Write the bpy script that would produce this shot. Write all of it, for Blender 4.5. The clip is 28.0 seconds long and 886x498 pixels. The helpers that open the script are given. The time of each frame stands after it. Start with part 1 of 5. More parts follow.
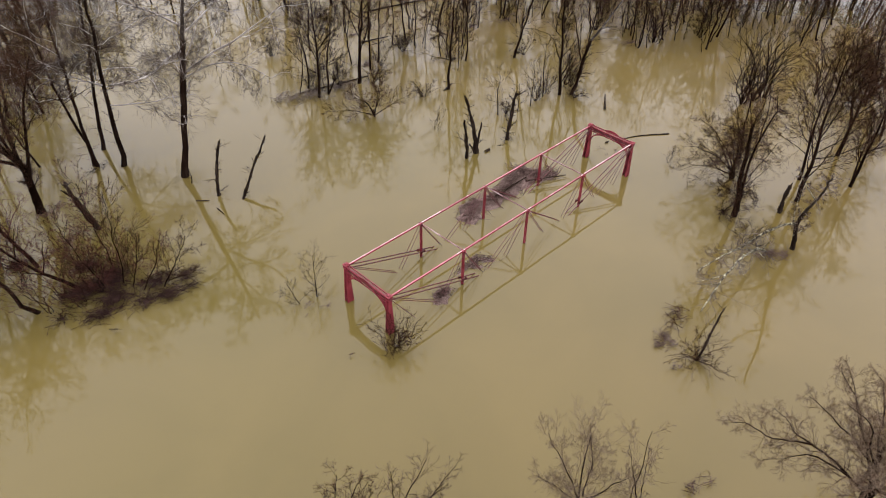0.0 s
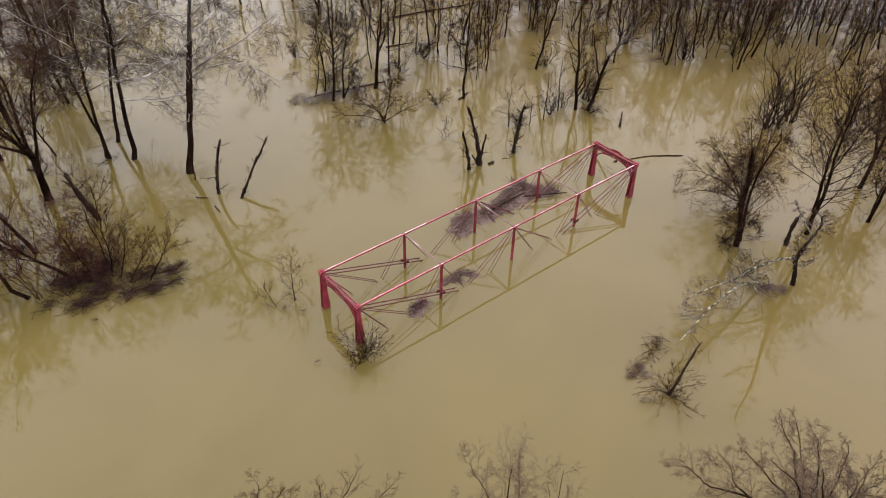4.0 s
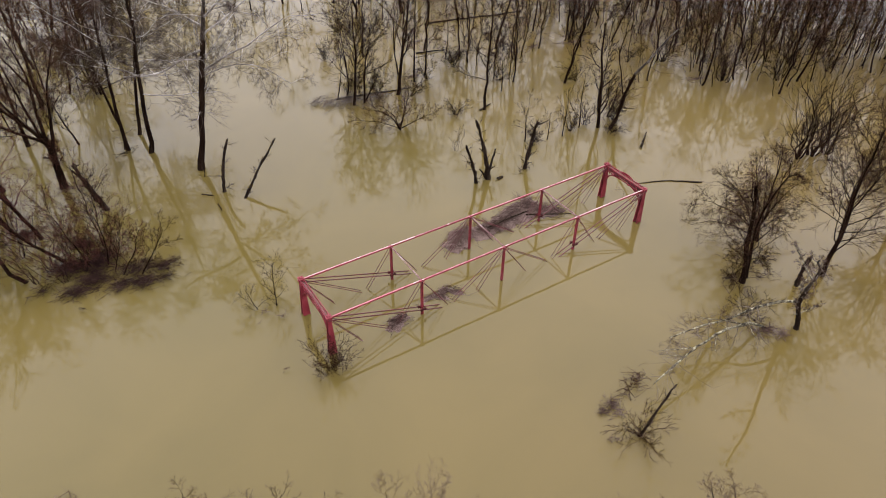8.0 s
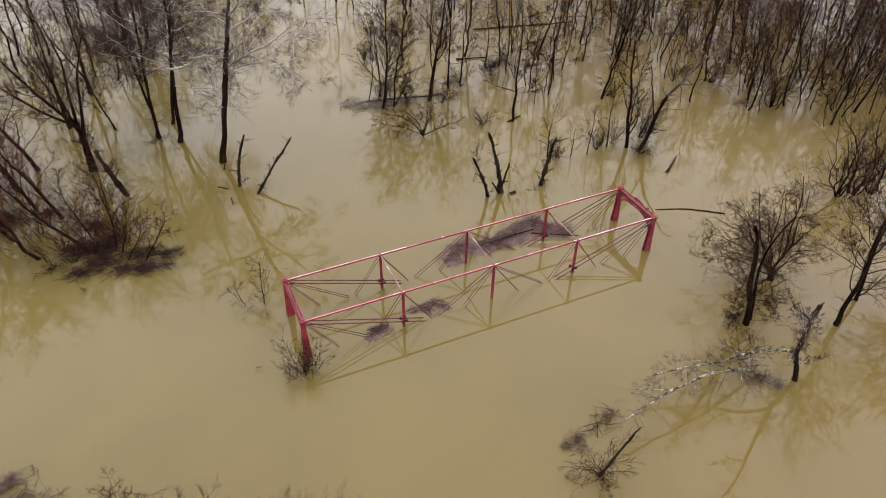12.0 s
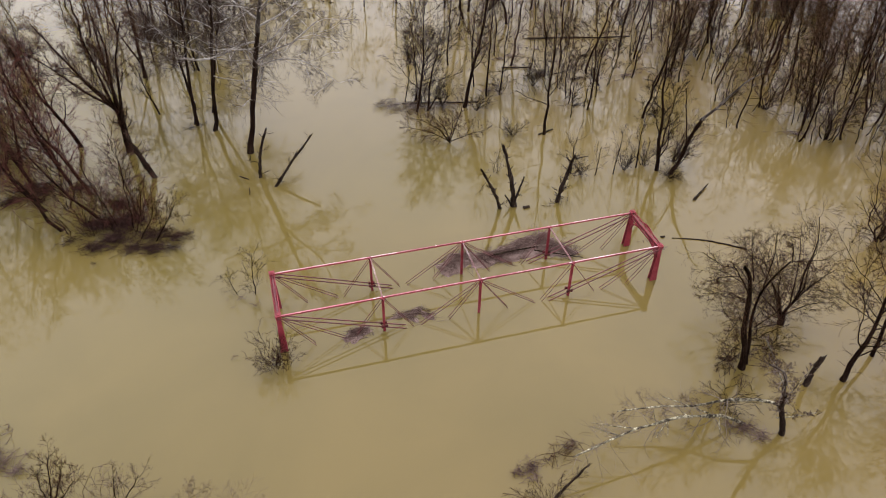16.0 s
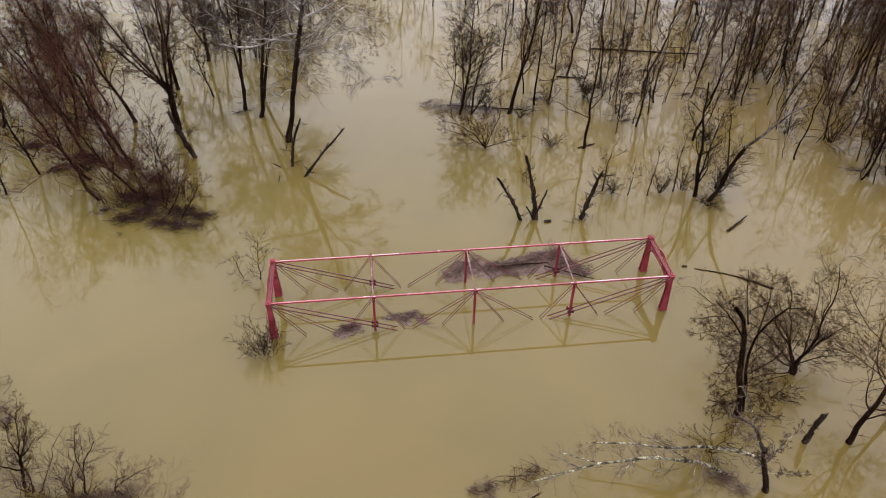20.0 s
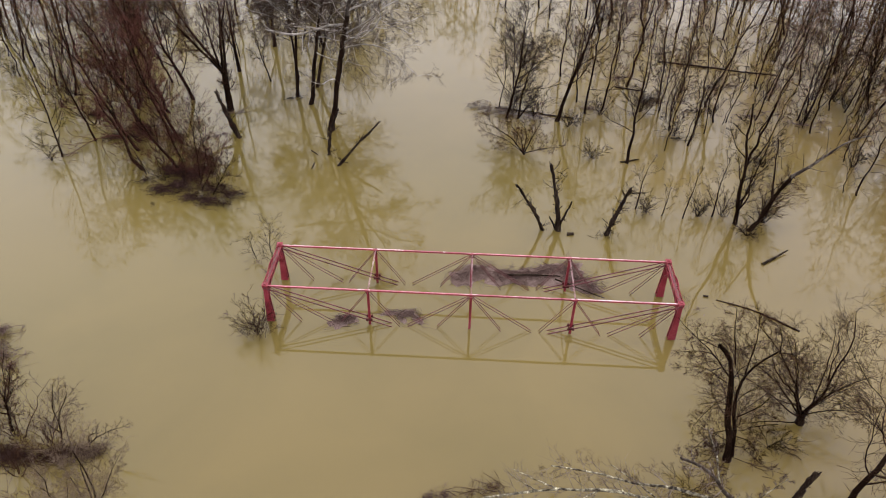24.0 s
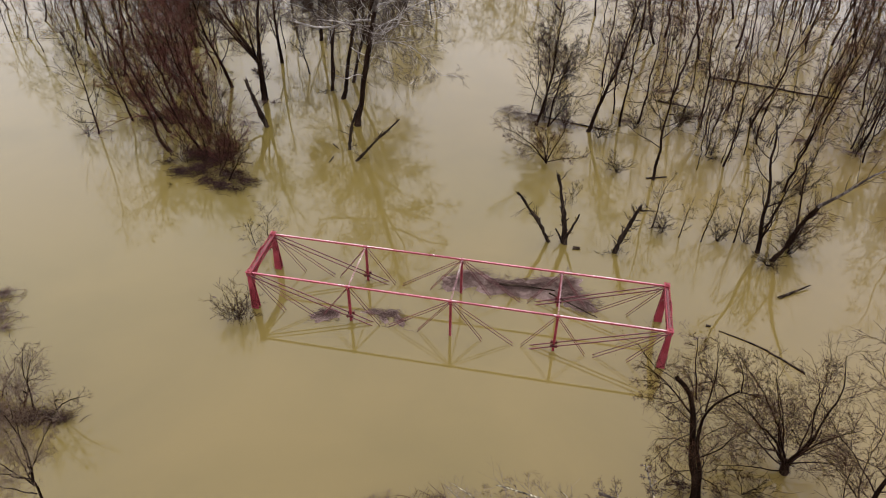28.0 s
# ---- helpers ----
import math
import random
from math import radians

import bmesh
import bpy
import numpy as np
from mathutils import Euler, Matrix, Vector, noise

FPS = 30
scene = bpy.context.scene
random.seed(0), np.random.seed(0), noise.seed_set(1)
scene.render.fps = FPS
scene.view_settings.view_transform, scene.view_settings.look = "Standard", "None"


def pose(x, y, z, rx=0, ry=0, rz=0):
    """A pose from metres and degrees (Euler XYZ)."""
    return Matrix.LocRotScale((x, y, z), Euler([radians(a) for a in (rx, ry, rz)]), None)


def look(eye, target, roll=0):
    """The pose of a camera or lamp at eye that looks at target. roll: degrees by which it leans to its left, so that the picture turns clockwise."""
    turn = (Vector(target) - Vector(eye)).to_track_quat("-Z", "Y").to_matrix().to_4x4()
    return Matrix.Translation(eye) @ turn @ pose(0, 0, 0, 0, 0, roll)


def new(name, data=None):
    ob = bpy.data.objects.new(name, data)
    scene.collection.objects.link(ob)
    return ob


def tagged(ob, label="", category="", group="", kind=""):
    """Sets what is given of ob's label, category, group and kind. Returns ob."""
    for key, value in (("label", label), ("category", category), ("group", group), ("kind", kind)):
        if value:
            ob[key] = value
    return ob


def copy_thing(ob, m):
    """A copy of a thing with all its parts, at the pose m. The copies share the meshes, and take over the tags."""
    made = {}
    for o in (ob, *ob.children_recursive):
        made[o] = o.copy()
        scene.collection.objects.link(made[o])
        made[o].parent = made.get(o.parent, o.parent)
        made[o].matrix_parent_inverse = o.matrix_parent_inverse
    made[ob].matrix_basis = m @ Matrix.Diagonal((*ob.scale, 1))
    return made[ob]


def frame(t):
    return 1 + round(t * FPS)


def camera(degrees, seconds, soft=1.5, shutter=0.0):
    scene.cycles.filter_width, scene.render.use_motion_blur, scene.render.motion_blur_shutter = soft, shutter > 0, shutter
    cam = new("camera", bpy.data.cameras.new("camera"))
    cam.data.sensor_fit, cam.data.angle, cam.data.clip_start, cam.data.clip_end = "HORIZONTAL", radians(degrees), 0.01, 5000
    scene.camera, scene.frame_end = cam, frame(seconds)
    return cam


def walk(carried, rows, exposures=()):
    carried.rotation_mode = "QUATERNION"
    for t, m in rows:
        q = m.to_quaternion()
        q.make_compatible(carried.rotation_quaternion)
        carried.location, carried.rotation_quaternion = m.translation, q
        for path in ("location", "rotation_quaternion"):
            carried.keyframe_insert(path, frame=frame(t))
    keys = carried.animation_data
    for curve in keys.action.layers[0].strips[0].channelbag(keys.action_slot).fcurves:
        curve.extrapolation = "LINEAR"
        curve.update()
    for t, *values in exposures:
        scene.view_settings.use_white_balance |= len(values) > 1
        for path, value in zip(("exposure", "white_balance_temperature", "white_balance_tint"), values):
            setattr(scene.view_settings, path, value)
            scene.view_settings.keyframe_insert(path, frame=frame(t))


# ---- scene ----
cam = camera(63.8, 28.0, soft=1.1)
PATH = [
    (0, (-22.871, -27.672, 36.953), (-11.836, -16.802, 24.301), 1.08),
    (0.5, (-22.270, -28.070, 36.979), (-11.378, -17.060, 24.325), 1.10),
    (1, (-21.659, -28.482, 37.032), (-10.908, -17.333, 24.378), 1.12),
    (1.5, (-21.052, -28.879, 37.113), (-10.441, -17.591, 24.464), 1.13),
    (2, (-20.465, -29.267, 37.190), (-9.996, -17.842, 24.546), 1.13),
    (2.5, (-19.863, -29.688, 37.244), (-9.534, -18.131, 24.604), 1.12),
    (3, (-19.248, -30.105, 37.287), (-9.060, -18.419, 24.652), 1.10),
    (3.5, (-18.622, -30.488, 37.327), (-8.579, -18.672, 24.697), 1.08),
    (5.5, (-16.115, -31.770, 37.465), (-6.696, -19.430, 24.855), 1.03),
    (6, (-15.418, -32.083, 37.511), (-6.165, -19.615, 24.904), 1.02),
    (6.5, (-14.676, -32.363, 37.565), (-5.601, -19.765, 24.958), 1.01),
    (7, (-13.925, -32.614, 37.618), (-5.042, -19.883, 25.007), 1.01),
    (7.5, (-13.156, -32.867, 37.664), (-4.475, -20.002, 25.048), 1.02),
    (8, (-12.387, -33.119, 37.708), (-3.919, -20.120, 25.085), 1.02),
    (8.5, (-11.626, -33.354, 37.768), (-3.379, -20.220, 25.140), 1.02),
    (9, (-10.881, -33.576, 37.838), (-2.860, -20.308, 25.203), 1.02),
    (9.5, (-10.113, -33.818, 37.913), (-2.320, -20.423, 25.270), 0.99),
    (10, (-9.282, -34.115, 37.990), (-1.714, -20.599, 25.339), 0.95),
    (10.5, (-8.427, -34.439, 38.065), (-1.086, -20.806, 25.407), 0.91),
    (11, (-7.585, -34.754, 38.135), (-0.480, -21.000, 25.472), 0.88),
    (11.5, (-6.760, -35.040, 38.189), (0.095, -21.160, 25.525), 0.87),
    (12, (-6.028, -35.255, 38.230), (0.555, -21.244, 25.567), 0.88),
    (12.5, (-5.272, -35.476, 38.253), (1.030, -21.336, 25.592), 0.90),
    (13, (-4.418, -35.729, 38.270), (1.607, -21.466, 25.611), 0.91),
    (13.5, (-3.508, -35.983, 38.282), (2.244, -21.604, 25.627), 0.89),
    (15.5, (0.209, -36.913, 38.345), (4.859, -22.121, 25.713), 0.74),
    (16, (1.027, -37.072, 38.360), (5.383, -22.187, 25.731), 0.73),
    (16.5, (1.790, -37.168, 38.397), (5.841, -22.195, 25.772), 0.74),
    (17, (2.659, -37.296, 38.426), (6.412, -22.247, 25.798), 0.75),
    (17.5, (3.540, -37.414, 38.445), (6.994, -22.297, 25.814), 0.78),
    (18, (4.368, -37.501, 38.449), (7.519, -22.322, 25.812), 0.81),
    (18.5, (5.167, -37.565, 38.445), (8.011, -22.330, 25.804), 0.84),
    (19, (5.993, -37.618, 38.445), (8.530, -22.332, 25.800), 0.86),
    (19.5, (6.863, -37.661, 38.431), (9.094, -22.329, 25.783), 0.89),
    (20, (7.697, -37.658, 38.397), (9.616, -22.285, 25.747), 0.91),
    (20.5, (8.485, -37.618, 38.338), (10.084, -22.210, 25.687), 0.93),
    (21, (9.329, -37.596, 38.261), (10.609, -22.160, 25.607), 0.95),
    (21.5, (10.189, -37.583, 38.206), (11.152, -22.126, 25.550), 0.97),
    (23.5, (13.499, -37.393, 38.028), (13.182, -21.906, 25.377), 1.00),
    (24, (14.290, -37.299, 37.974), (13.653, -21.818, 25.327), 1.01),
    (24.5, (15.030, -37.170, 37.898), (14.073, -21.701, 25.257), 1.03),
    (25, (15.784, -37.013, 37.806), (14.514, -21.561, 25.172), 1.04),
    (25.5, (16.633, -36.836, 37.703), (15.068, -21.405, 25.077), 1.04),
    (26, (17.510, -36.626, 37.600), (15.664, -21.218, 24.984), 1.02),
    (26.5, (18.376, -36.409, 37.475), (16.262, -21.026, 24.870), 0.96),
    (27, (19.243, -36.171, 37.356), (16.871, -20.814, 24.765), 0.89),
    (27.5, (20.092, -35.915, 37.245), (17.468, -20.586, 24.670), 0.79),
    (28, (20.926, -35.640, 37.154), (18.052, -20.341, 24.597), 0.69),
]
walk(cam, [(t, look(eye, target, roll)) for t, eye, target, roll in PATH])

# ---------------------------------------------------------------- light
scene.view_settings.exposure = 0.36
world = bpy.data.worlds.new("overcast_sky")
scene.world = world
world.use_nodes = True
wn, wl = world.node_tree.nodes, world.node_tree.links
sky = wn.new("ShaderNodeTexSky")
sky.sky_type, sky.sun_disc = "NISHITA", False
sky.sun_elevation, sky.sun_rotation = radians(74), radians(18)
sky.air_density, sky.dust_density = 1.0, 5.0
cloud = wn.new("ShaderNodeMixRGB")  # an even white overcast over the blue
cloud.inputs["Fac"].default_value = 0.85
# bright belt added half way up for mid-view water; duller overhead and towards horizon
dome, split = wn.new("ShaderNodeTexCoord"), wn.new("ShaderNodeSeparateXYZ")
rise = wn.new("ShaderNodeValToRGB")
rise.color_ramp.interpolation = "EASE"
rise.color_ramp.elements.new(0.70)
for stop, value in zip(rise.color_ramp.elements, (0.12, 1.0, 0.10)):
    stop.color = (value, value, value, 1)
tone = wn.new("ShaderNodeMixRGB")
tone.inputs["Color1"].default_value, tone.inputs["Color2"].default_value = (12.1, 11.65, 12.4, 1), (20.3, 19.5, 20.8, 1)
wl.new(dome.outputs["Generated"], split.inputs[0])
wl.new(split.outputs["Z"], rise.inputs["Fac"])
wl.new(rise.outputs[0], tone.inputs["Fac"])
wl.new(tone.outputs[0], cloud.inputs["Color2"])
wl.new(sky.outputs[0], cloud.inputs["Color1"])
wl.new(cloud.outputs[0], wn["Background"].inputs["Color"])
wn["Background"].inputs["Strength"].default_value = 0.15

sun = new("sun", bpy.data.lights.new("sun", "SUN"))
sun.data.energy, sun.data.angle, sun.data.color = 0.8, radians(12), (1.0, 0.97, 0.93)
sun.matrix_basis = look((5.3, 16.4, 60), (0, 0, 0))


# ---------------------------------------------------------------- materials
def material(name, tones, rough, scale, fine=8.0, bump=0.2, depth=0.02, metal=0.0, spread=0.0, spec=0.5, stretch=(1, 1, 1)):
    """Two sizes of noise between the tones, a grain bump, and a lighter or darker piece here and there."""
    m = bpy.data.materials.new(name)
    m.use_nodes = True
    n, l = m.node_tree.nodes, m.node_tree.links
    b = n["Principled BSDF"]
    co = n.new("ShaderNodeTexCoord")
    mp = n.new("ShaderNodeMapping")
    mp.inputs["Scale"].default_value = stretch
    l.new(co.outputs["Object"], mp.inputs["Vector"])
    big, small = n.new("ShaderNodeTexNoise"), n.new("ShaderNodeTexNoise")
    for tex, s in ((big, scale), (small, scale * fine)):
        tex.inputs["Scale"].default_value, tex.inputs["Detail"].default_value = s, 5.0
        l.new(mp.outputs["Vector"], tex.inputs["Vector"])
    add = n.new("ShaderNodeMath")
    add.operation = "MULTIPLY_ADD"
    add.inputs[1].default_value = 0.45
    l.new(small.outputs["Fac"], add.inputs[0])
    half = n.new("ShaderNodeMath")
    half.operation = "MULTIPLY"
    half.inputs[1].default_value = 0.55
    l.new(big.outputs["Fac"], half.inputs[0])
    l.new(half.outputs[0], add.inputs[2])
    ramp = n.new("ShaderNodeValToRGB")
    e = ramp.color_ramp.elements
    while len(e) < len(tones):
        e.new(0.5)
    for k, tone in enumerate(tones):
        e[k].position = 0.32 + 0.36 * k / max(1, len(tones) - 1)
        e[k].color = (*tone, 1)
    l.new(add.outputs[0], ramp.inputs["Fac"])
    out = ramp.outputs["Color"]
    if spread:
        info = n.new("ShaderNodeObjectInfo")
        rng = n.new("ShaderNodeMapRange")
        rng.inputs["To Min"].default_value, rng.inputs["To Max"].default_value = 1 - spread, 1 + spread
        hs = n.new("ShaderNodeHueSaturation")
        l.new(info.outputs["Random"], rng.inputs["Value"])
        l.new(rng.outputs[0], hs.inputs["Value"])
        l.new(out, hs.inputs["Color"])
        out = hs.outputs["Color"]
    l.new(out, b.inputs["Base Color"])
    bp = n.new("ShaderNodeBump")
    bp.inputs["Strength"].default_value, bp.inputs["Distance"].default_value = bump, depth
    l.new(small.outputs["Fac"], bp.inputs["Height"])
    l.new(bp.outputs["Normal"], b.inputs["Normal"])
    b.inputs["Roughness"].default_value, b.inputs["Metallic"].default_value = rough, metal
    b.inputs["Specular IOR Level"].default_value = spec
    return m


BARK = material("wet_dark_bark", ((0.0040, 0.0022, 0.0014), (0.0080, 0.0046, 0.0030), (0.026, 0.0168, 0.0112)), 0.85, 1.6, 9, 0.6, 0.03, spread=0.3, spec=0.0, stretch=(1, 1, 0.35))
MOTTLED = material("mottled_grey_bark", ((0.010, 0.0075, 0.006), (0.032, 0.025, 0.020), (0.16, 0.14, 0.12)), 0.85, 1.4, 5, 0.5, 0.02, spec=0.06, stretch=(1, 1, 0.5))
BRUSH = material("dark_matted_brush", ((0.012, 0.0065, 0.0055), (0.026, 0.0145, 0.0120), (0.058, 0.035, 0.029)), 0.9, 2.2, 6, 0.8, 0.05, spread=0.2, spec=0.0)
TWIG = material("bare_twigs", ((0.008, 0.0046, 0.003), (0.016, 0.010, 0.007), (0.032, 0.022, 0.016)), 0.85, 0.8, 6, 0.2, 0.01, spread=0.3, spec=0.0)
REDTWIG = material("reddish_twigs", ((0.024, 0.0092, 0.0068), (0.046, 0.0185, 0.0140), (0.072, 0.034, 0.026)), 0.85, 0.8, 6, 0.2, 0.01, spread=0.25, spec=0.0)
PALE = material("pale_bark", ((0.05, 0.04, 0.032), (0.21, 0.19, 0.17), (0.46, 0.43, 0.40)), 0.8, 1.1, 7, 0.3, 0.01, spread=0.1, spec=0.3)
GREYTWIG = material("grey_brown_twigs", ((0.035, 0.025, 0.019), (0.085, 0.066, 0.054), (0.17, 0.14, 0.12)), 0.85, 0.8, 6, 0.2, 0.01, spread=0.1, spec=0.06)
BROWNTWIG = material("brown_twigs", ((0.014, 0.0066, 0.004), (0.031, 0.016, 0.0098), (0.060, 0.034, 0.022)), 0.85, 0.8, 6, 0.2, 0.01, spread=0.3, spec=0.0)
WOODTWIG = material("warm_brown_twigs", ((0.022, 0.0105, 0.0058), (0.047, 0.0255, 0.0150), (0.085, 0.052, 0.033)), 0.85, 0.8, 6, 0.2, 0.01, spread=0.3, spec=0.0)
CROWNTWIG = material("fine_crown_twigs", ((0.032, 0.020, 0.013), (0.066, 0.043, 0.029), (0.11, 0.080, 0.060)), 0.85, 0.8, 6, 0.2, 0.01, spread=0.1, spec=0.06)
HAZETWIG = material("pale_fine_twigs", ((0.055, 0.037, 0.023), (0.105, 0.076, 0.050), (0.17, 0.134, 0.098)), 0.85, 0.8, 6, 0.2, 0.01, spread=0.1, spec=0.06)
SPLIT = material("mossy_pale_bark", ((0.006, 0.0045, 0.0034), (0.018, 0.014, 0.010), (0.19, 0.175, 0.12), (0.60, 0.56, 0.40)), 0.85, 2.6, 2.5, 0.5, 0.02, spec=0.06)
SNAG = material("rotten_snag_wood", ((0.004, 0.003, 0.0022), (0.013, 0.009, 0.0065), (0.055, 0.040, 0.028)), 0.9, 1.5, 8, 0.8, 0.04, spread=0.2, spec=0.0, stretch=(1, 1, 0.3))
PAINT = material("faded_red_paint", ((0.074, 0.005, 0.0095), (0.142, 0.012, 0.020), (0.22, 0.048, 0.058)), 0.55, 0.9, 14, 0.25, 0.006, spread=0.12, spec=0.3)
WORN = material("worn_pale_paint", ((0.12, 0.045, 0.050), (0.20, 0.11, 0.115), (0.38, 0.31, 0.31)), 0.6, 0.8, 10, 0.2, 0.004, spread=0.15, spec=0.3)
BLEACHED = material("sun_bleached_red_paint", ((0.175, 0.040, 0.055), (0.27, 0.095, 0.115), (0.40, 0.23, 0.245)), 0.6, 0.35, 8, 0.2, 0.004, spread=0.2, spec=0.15)
CHALKY = material("chalky_peeling_paint", ((0.26, 0.085, 0.10), (0.40, 0.26, 0.27), (0.62, 0.55, 0.55)), 0.6, 0.5, 7, 0.2, 0.004, spread=0.1, spec=0.3)
BARPAINT = material("rusty_red_bar", ((0.034, 0.008, 0.009), (0.070, 0.013, 0.017), (0.13, 0.036, 0.038)), 0.5, 1.5, 10, 0.25, 0.005, spread=0.15, spec=0.5)
CLAMP = material("dark_rust", ((0.016, 0.003, 0.003), (0.042, 0.006, 0.007), (0.08, 0.016, 0.016)), 0.8, 3.0, 8, 0.5, 0.006, spec=0.2)
SILT = material("drift_silt", ((0.066, 0.043, 0.036), (0.118, 0.082, 0.071), (0.185, 0.140, 0.124)), 0.9, 1.3, 9, 0.9, 0.10, spec=0.06)
DRIFT = material("drift_sticks", ((0.026, 0.014, 0.0115), (0.066, 0.041, 0.034), (0.135, 0.096, 0.083)), 0.85, 0.7, 5, 0.3, 0.01, spec=0.06)


def water_material():
    m = bpy.data.materials.new("muddy_flood_water")
    m.use_nodes = True
    n, l = m.node_tree.nodes, m.node_tree.links
    b = n["Principled BSDF"]
    co = n.new("ShaderNodeTexCoord")
    mix = None
    for scale, detail in ((0.018, 2.0), (0.07, 4.0)):
        tex = n.new("ShaderNodeTexNoise")
        tex.inputs["Scale"].default_value, tex.inputs["Detail"].default_value = scale, detail
        tex.inputs["Distortion"].default_value = 0.6
        l.new(co.outputs["Object"], tex.inputs["Vector"])
        ramp = n.new("ShaderNodeValToRGB")
        lo, hi = ((0.0830, 0.0650, 0.0185), (0.0925, 0.0660, 0.0205)) if scale < 0.05 else ((0.92, 0.93, 0.92), (1.06, 1.05, 1.08))
        ramp.color_ramp.elements[0].position, ramp.color_ramp.elements[1].position = 0.35, 0.65
        ramp.color_ramp.elements[0].color, ramp.color_ramp.elements[1].color = (*lo, 1), (*hi, 1)
        fac = tex.outputs["Fac"]
        if scale < 0.05:  # browner to the east: amber tree reflections put into the water colour
            apart, east, half = n.new("ShaderNodeSeparateXYZ"), n.new("ShaderNodeMapRange"), n.new("ShaderNodeMixRGB")
            east.inputs["From Min"].default_value, east.inputs["From Max"].default_value = -30.0, 55.0
            east.inputs["To Min"].default_value, east.inputs["To Max"].default_value = 0.25, 0.75
            half.inputs["Fac"].default_value = 0.6
            l.new(co.outputs["Object"], apart.inputs[0])
            l.new(apart.outputs["X"], east.inputs["Value"])
            l.new(fac, half.inputs["Color1"])
            l.new(east.outputs[0], half.inputs["Color2"])
            fac = half.outputs[0]
        l.new(fac, ramp.inputs["Fac"])
        if mix is None:
            mix = ramp
        else:
            mul = n.new("ShaderNodeMixRGB")
            mul.blend_type = "MULTIPLY"
            mul.inputs["Fac"].default_value = 1.0
            l.new(mix.outputs["Color"], mul.inputs["Color1"])
            l.new(ramp.outputs["Color"], mul.inputs["Color2"])
            mix = mul
    l.new(mix.outputs["Color"], b.inputs["Base Color"])
    rip = n.new("ShaderNodeTexNoise")
    rip.inputs["Scale"].default_value, rip.inputs["Detail"].default_value = 0.55, 2.0
    l.new(co.outputs["Object"], rip.inputs["Vector"])
    bp = n.new("ShaderNodeBump")
    bp.inputs["Strength"].default_value, bp.inputs["Distance"].default_value = 0.25, 0.015
    l.new(rip.outputs["Fac"], bp.inputs["Height"])
    l.new(bp.outputs["Normal"], b.inputs["Normal"])
    b.inputs["Roughness"].default_value, b.inputs["IOR"].default_value = 0.025, 1.34
    return m


WATER = water_material()


# ---------------------------------------------------------------- mesh helpers
def part(name, bm, mat, parent, label=""):
    """Links a bmesh as one mesh object under a thing or a part."""
    me = bpy.data.meshes.new(name)
    bm.to_mesh(me)
    bm.free()
    me.materials.append(mat)
    ob = new(name, me)
    ob.parent = parent
    return tagged(ob, label)


def sheet_mesh(name, verts, faces, mat, smooth=True):
    """A mesh out of arrays of corners and four-cornered faces."""
    me = bpy.data.meshes.new(name)
    me.vertices.add(len(verts))
    me.vertices.foreach_set("co", np.asarray(verts, np.float32).ravel())
    me.loops.add(faces.size)
    me.loops.foreach_set("vertex_index", faces.astype(np.int32).ravel())
    me.polygons.add(len(faces))
    me.polygons.foreach_set("loop_start", np.arange(0, faces.size, 4, dtype=np.int32))
    me.update(calc_edges=True)
    if smooth:
        me.polygons.foreach_set("use_smooth", np.ones(len(faces), bool))
    me.materials.append(mat)
    return me


def unit(v):
    return v / np.maximum(np.linalg.norm(v, axis=-1, keepdims=True), 1e-9)


def tubes(P, R, sides):
    """Tapered tubes along the paths P (many, points, 3) with radii R (many, points): corners and faces."""
    M, K, _ = P.shape
    T = np.empty_like(P)
    T[:, 1:-1], T[:, 0], T[:, -1] = P[:, 2:] - P[:, :-2], P[:, 1] - P[:, 0], P[:, -1] - P[:, -2]
    T = unit(T)
    ref = np.broadcast_to(unit(np.cross(T[:, :1], np.array([0.37, 0.61, 0.23]))), P.shape)
    U = unit(np.cross(T, ref))
    V = np.cross(T, U)
    a = np.arange(sides) * 2 * np.pi / sides
    ring = U[:, :, None] * np.cos(a)[:, None] + V[:, :, None] * np.sin(a)[:, None]
    verts = (P[:, :, None] + R[:, :, None, None] * ring).reshape(-1, 3)
    m, k, s = np.meshgrid(np.arange(M), np.arange(K - 1), np.arange(sides), indexing="ij")
    base = (m * K + k) * sides
    nxt = (s + 1) % sides
    faces = np.stack([base + s, base + nxt, base + sides + nxt, base + sides + s], -1).reshape(-1, 4)
    return verts, faces


def joined(sets):
    verts, faces, n = [], [], 0
    for v, f in sets:
        verts.append(v)
        faces.append(f + n)
        n += len(v)
    return np.concatenate(verts), np.concatenate(faces)


